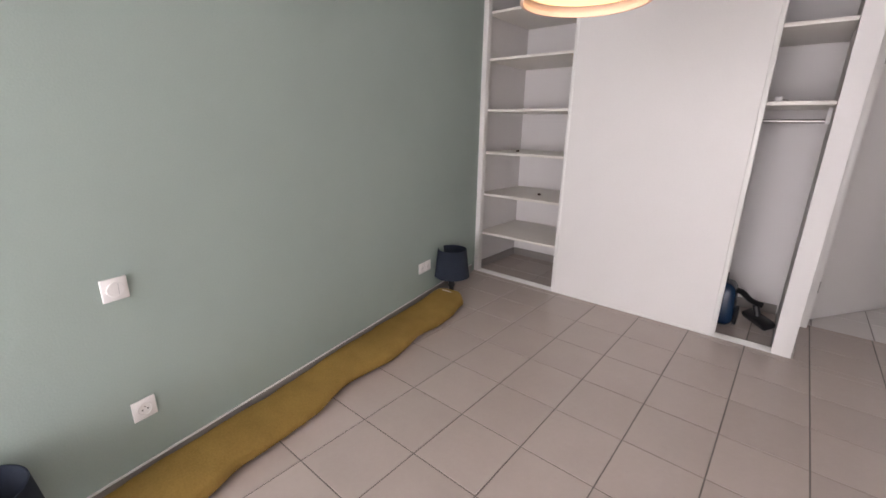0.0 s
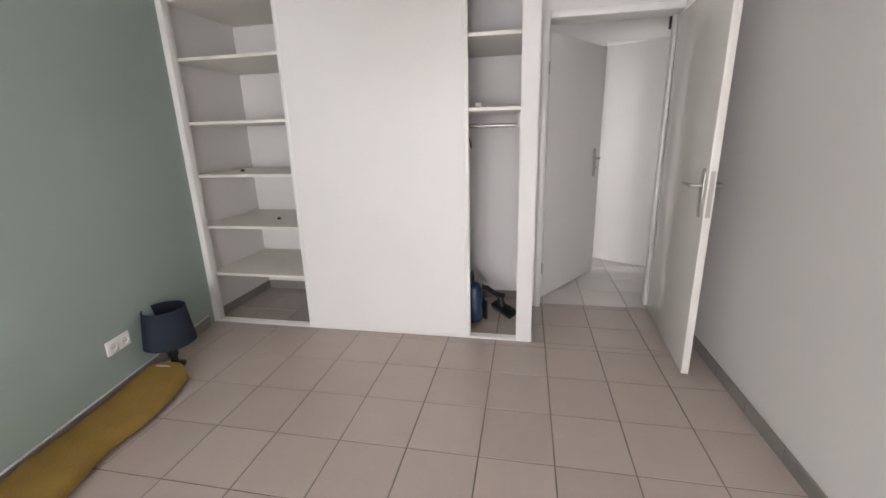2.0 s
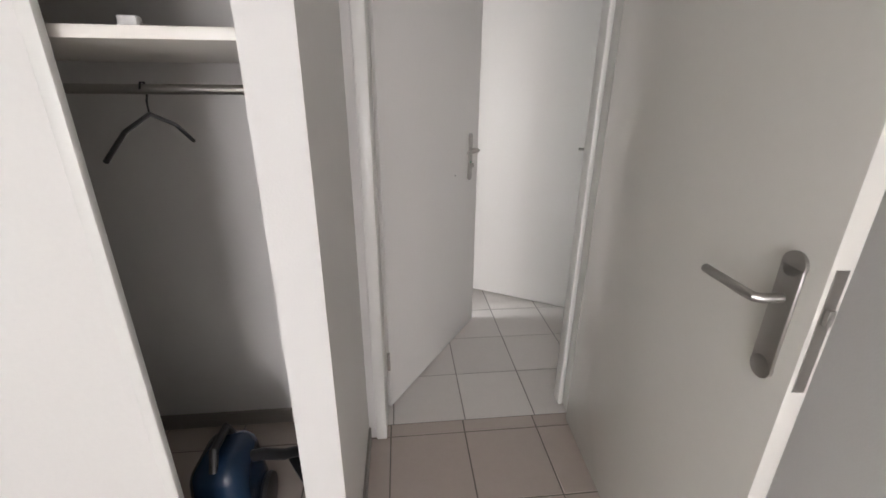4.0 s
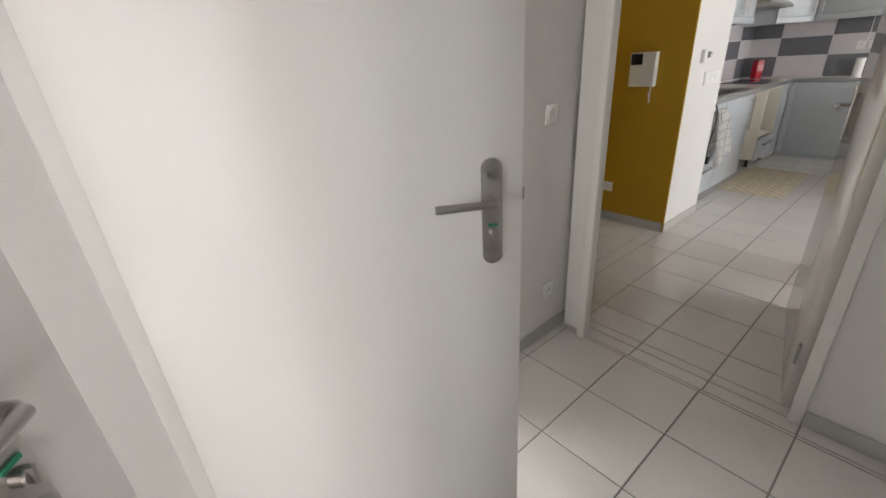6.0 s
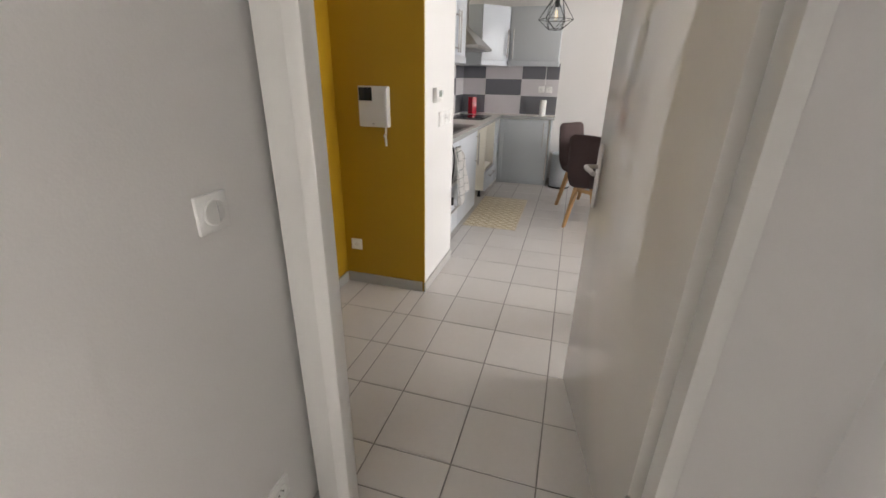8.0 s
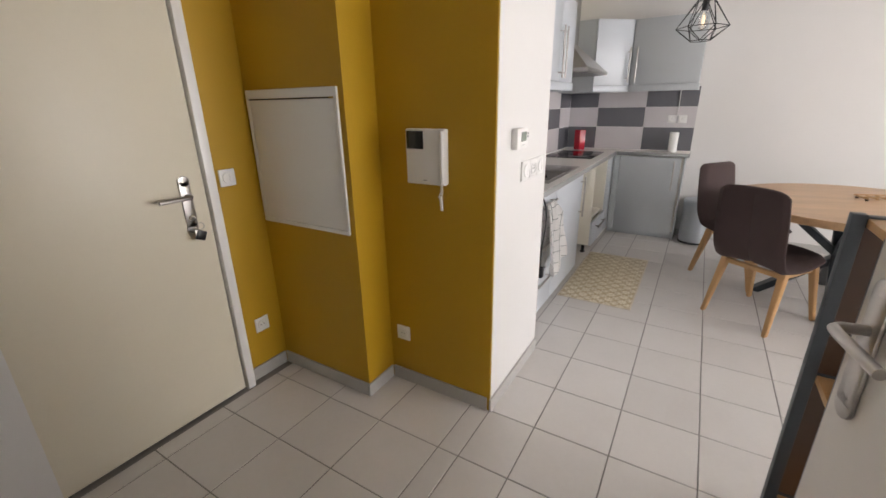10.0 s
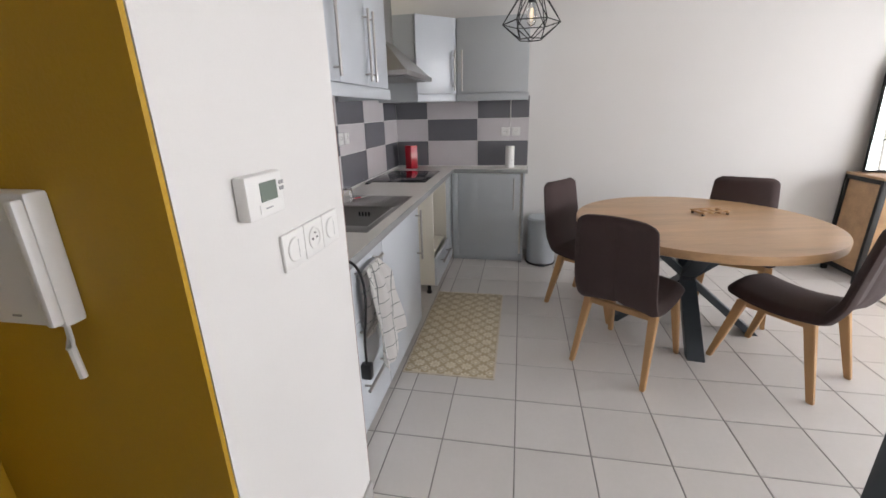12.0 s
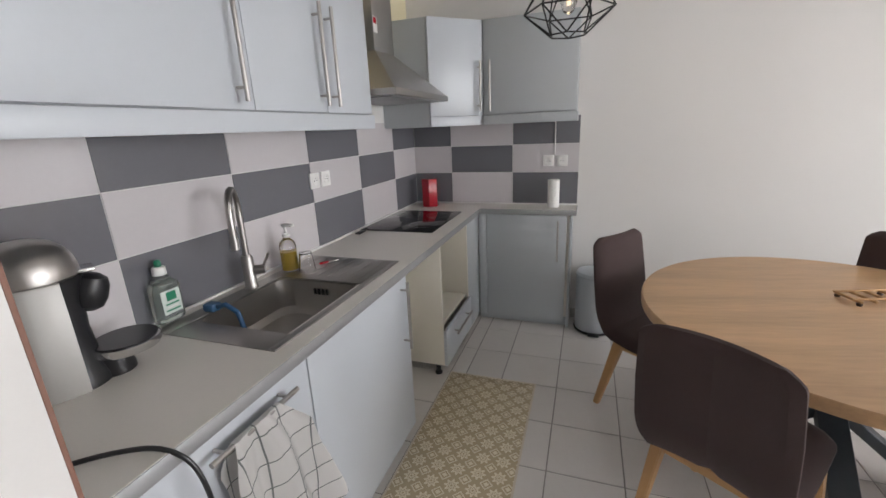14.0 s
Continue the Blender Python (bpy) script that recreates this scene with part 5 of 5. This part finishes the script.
# sideboard with the arched mirror on it
sb = thing("sideboard", pose(0, 0.20, 0), "oak sideboard in a black metal frame by the wall", "sideboard")
part("side_panel", boxes((7.44, 7.78, -1.315, -1.30, 0.10, 0.84)), OAK, sb)
part("body", boxes((7.43, 7.79, -2.78, -1.316, 0.10, 0.84)), OAK, sb)
for b in ((7.40, 7.4295, -1.33, -1.285, 0, 0.88), (7.7905, 7.82, -1.33, -1.285, 0, 0.88), (7.43, 7.79, -1.33, -1.285, 0.845, 0.88), (7.43, 7.79, -1.33, -1.285, 0.06, 0.095), (7.40, 7.4295, -2.82, -2.785, 0, 0.88), (7.7905, 7.82, -2.82, -2.785, 0, 0.88)):
    part("frame_bar", boxes(b, bevel=0.002), BLACKW, sb)
part("top", boxes((7.40, 7.82, -2.82, -1.285, 0.8805, 0.90), bevel=0.002), OAK, sb)
for k in range(3):
    part("door", boxes((7.412, 7.4295, -2.775 + k * 0.485, -2.30 + k * 0.485, 0.11, 0.83), bevel=0.003), OAK, sb)
am = thing("arched_mirror", pose(7.74, -1.56, 0.9005, 0, 4, 0), "arched window mirror in a black metal frame", "mirror")
W, HH = 0.40, 1.15
out = [(-W, 0.0), (-W, HH - W)] + [(-W * math.cos(a * math.pi / 16), HH - W + W * math.sin(a * math.pi / 16)) for a in range(1, 16)] + [(W, HH - W), (W, 0.0)]
bm = bmesh.new()
bm.faces.new([bm.verts.new((0.0, y, z + 0.01)) for y, z in out])
part("glass", bm, MIRROR, am)
part("frame", shape(lambda bm: tube(bm, [(0, y, z + 0.012) for y, z in out] + [(0, -W, 0.012)], 0.013, 8)), BLACKW, am)
for z in (0.27, 0.5, 0.73):
    part("glazing_bar", boxes((-0.008, 0.004, -W + 0.01, W - 0.01, z - 0.005, z + 0.005)), BLACKW, am)
for yb in (-0.13, 0.13):
    part("glazing_bar", boxes((-0.0085, 0.0035, yb - 0.006, yb + 0.006, 0.02, HH - 0.06)), BLACKW, am)
rug2 = thing("living_room_rug", pose(0, 0, 0), "pale woven rug in front of the sideboard", "rug")
part("pile", boxes((4.9, 7.2, -3.2, -1.05, 0.001, 0.012), bevel=0.004), PALERUG, rug2)

# dark shelf unit standing near the living room door
cs = thing("shelf_unit", pose(4.17, 1.17, 0), "dark walnut shelf unit in an anthracite metal frame", "shelf unit")
for xx in (0.0, -0.30):
    for yy in (-0.55, 0.0):
        part("post", boxes((xx, xx + 0.035, yy - 0.035, yy, 0, 1.15), bevel=0.002), BLUESTEEL, cs)
for z in (0.06, 0.58, 1.11):
    for xx in (0.0, -0.30):
        part("rail", boxes((xx + 0.001, xx + 0.034, -0.5495, -0.0355, z, z + 0.035), bevel=0.002), BLUESTEEL, cs)
    part("shelf", boxes((-0.264, -0.001, -0.5495, -0.0355, z + 0.004, z + 0.03), bevel=0.002), LEGOAK, cs)
part("panel", boxes((0.008, 0.026, -0.5495, -0.0355, 0.0955, 0.5795)), BROWNW, cs)
part("panel", boxes((0.008, 0.026, -0.5495, -0.0355, 0.6155, 1.1095)), BROWNW, cs)

# ---- windows and outside ----


def window(name, x0, x1, y, z0, z1, n, label, turn=0):
    w = thing(name, pose(0, 0, 0, 0, 0, turn), label, "window", kind="structure")
    fr = part("window_frame", boxes((x0, x1, y - 0.07, y, z0, z0 + 0.06), (x0, x1, y - 0.07, y, z1 - 0.06, z1), *[(x0 + (x1 - x0 - 0.06) * k / n, x0 + (x1 - x0 - 0.06) * k / n + 0.06, y - 0.069, y - 0.001, z0 + 0.061, z1 - 0.061) for k in range(n + 1)]), TRIMW, w)
    for k in range(n):
        a = x0 + (x1 - x0 - 0.06) * k / n + 0.061
        p = part("pane", boxes((a, a + (x1 - x0 - 0.06) / n - 0.062, y - 0.04, y - 0.034, z0 + 0.061, z1 - 0.061)), GLASS, w)
        p.visible_shadow = False
    return w


window("window_1", lw[0], lw[1], -3.84, lw[2], lw[3], 4, "wide white-framed living room window")
window("window_2", bw[0], bw[1], -5.64, bw[2], bw[3], 2, "white-framed bedroom window")
# added out of view, only as an opening for the hall's fill lamp
window("window_3", 0.3, 1.9, 3.57, 0.9, 2.35, 2, "unseen white-framed window added to let fill light through the toilet")
window("window_4", -2.07, -1.44, -2.31, 0.8, 2.1, 1, "white-framed bathroom window", turn=-90)
GRASS = material("mown_grass", (0.06, 0.11, 0.03), 0.9, vary=0.3, scale=1.5, fine=30, bump=0.4)
BRICK = material("red_brick", (0.32, 0.11, 0.08), 0.8, vary=0.2, scale=2, fine=20, bump=0.3)
solid("ground", boxes((-400, 400, -400, 400, -0.5, -0.15)), GRASS, "mown lawn around the building", "ground", kind="structure")
nb = thing("neighbour_house", pose(0, -32, -0.15), "red brick house across the lawn", "house")
part("wall", boxes((-10, 16, -6, 0, 0, 6.0)), BRICK, nb)
part("roof", boxes((-10.3, 16.3, -6.3, 0.3, 6.001, 6.3)), BLUESTEEL, nb)
for k in range(6):
    for z in (0.9, 3.7):
        wi = part("window", boxes((-8 + k * 4, -6.6 + k * 4, 0.001, 0.06, z, z + 1.4)), TRIMW, nb)
        part("pane", boxes((-7.92 + k * 4, -6.68 + k * 4, 0.061, 0.07, z + 0.08, z + 1.32)), BLACKG, wi)

# ---- floors: every tile a piece of its own ----
TILE_CACHE = {}


def tile_mesh(w, d, mat):
    key = (round(w, 3), round(d, 3), mat.name)
    if key not in TILE_CACHE:
        bm = bmesh.new()
        c = 0.0015
        lo = [(-w / 2, -d / 2), (w / 2, -d / 2), (w / 2, d / 2), (-w / 2, d / 2)]
        hi = [(x - math.copysign(c, x), y - math.copysign(c, y)) for x, y in lo]
        r = [[bm.verts.new((x, y, z)) for x, y in ps] for ps, z in ((lo, -0.006), (lo, -c), (hi, 0))]
        for a, b in zip(r, r[1:]):
            for i in range(4):
                bm.faces.new((a[i], a[(i + 1) % 4], b[(i + 1) % 4], b[i]))
        bm.faces.new(r[2])
        TILE_CACHE[key] = mesh_from("floor_tile", bm, mat, smooth=False)
    return TILE_CACHE[key]


def steps(first, pitch, lo, hi):
    n = math.floor((lo - first) / pitch)
    out = []
    while first + n * pitch < hi + pitch:
        out.append(first + n * pitch)
        n += 1
    return out


def tile_floor(floor, xs, ys, area, mat, joint=0.0055, far=-99.0, rest=None):
    x0, x1, y0, y1 = area
    for a, b in zip(xs, xs[1:]):
        for c, d in zip(ys, ys[1:]):
            p, q, r, s = max(a, x0), min(b, x1), max(c, y0), min(d, y1)
            if q - p < 0.012 or s - r < 0.012:
                continue
            w, e = q - p - joint, s - r - joint
            if d < far:
                box(rest, p + joint / 2, q - joint / 2, r + joint / 2, s - joint / 2, -0.006, 0)
                continue
            o = new("floor_tile", tile_mesh(w, e, mat))
            o.parent = floor
            o.location = ((p + q) / 2, (r + s) / 2, 0)


floor_b = solid("floor_bedroom", boxes((-2.62, 1.22, -5.78, 0.70, -0.1, -0.003)), GROUT, "taupe ceramic tiled bedroom floor", "floor", kind="structure")
floor_h = solid("floor_hall", boxes((-2.4, 2.475, 0.70, 3.6, -0.1, -0.003)), GROUTL, "grey ceramic tiled hall floor", "floor", kind="structure")
floor_l = solid("floor_living", boxes((2.475, 8.0, -3.98, 3.75, -0.1, -0.003)), GROUTL, "light grey ceramic tiled living room floor", "floor", kind="structure")
tile_floor(floor_b, steps(0.105, 0.331, -2.46, 1.1), steps(-0.063, 0.3445, -5.6, 0.7), (-2.46, 1.065, -5.6, 0.0), TILEB)
tile_floor(floor_b, steps(0.105, 0.331, -2.46, 1.1), steps(-0.063, 0.3445, -5.6, 0.8), (-2.46, -0.09, 0.0, 0.77), TILEB)
tile_floor(floor_b, steps(0.105, 0.331, -2.46, 1.1), steps(-0.063, 0.3445, -5.6, 0.8), (0.012, 1.065, 0.0, 0.70), TILEB)
tile_floor(floor_h, steps(2.122, 0.3345, 0.0, 2.475)[:-1] + [2.475], steps(1.725, 0.3445, 0.7, 2.2), (0.07, 2.475, 0.70, 2.12), TILEL)
LX = [2.475, 2.555] + steps(2.81, 0.3325, 2.9, 7.9)
LY = steps(1.713, 0.338, -3.8, 3.6)
far_tiles = bmesh.new()
tile_floor(floor_l, LX, LY, (2.62, 7.84, -3.8, 2.285), TILEL, far=-1.2, rest=far_tiles)
tile_floor(floor_l, LX, LY, (2.475, 2.62, 0.76, 2.12), TILEL)
tile_floor(floor_l, LX, LY, (2.62, 4.14, 2.285, 3.5), TILEL)
tile_floor(floor_l, LX, LY, (4.80, 7.84, 2.285, 2.99), TILEL)
far_part = part("far_tiles", far_tiles, TILEL, floor_l)
far_part["kind"] = "stuff"
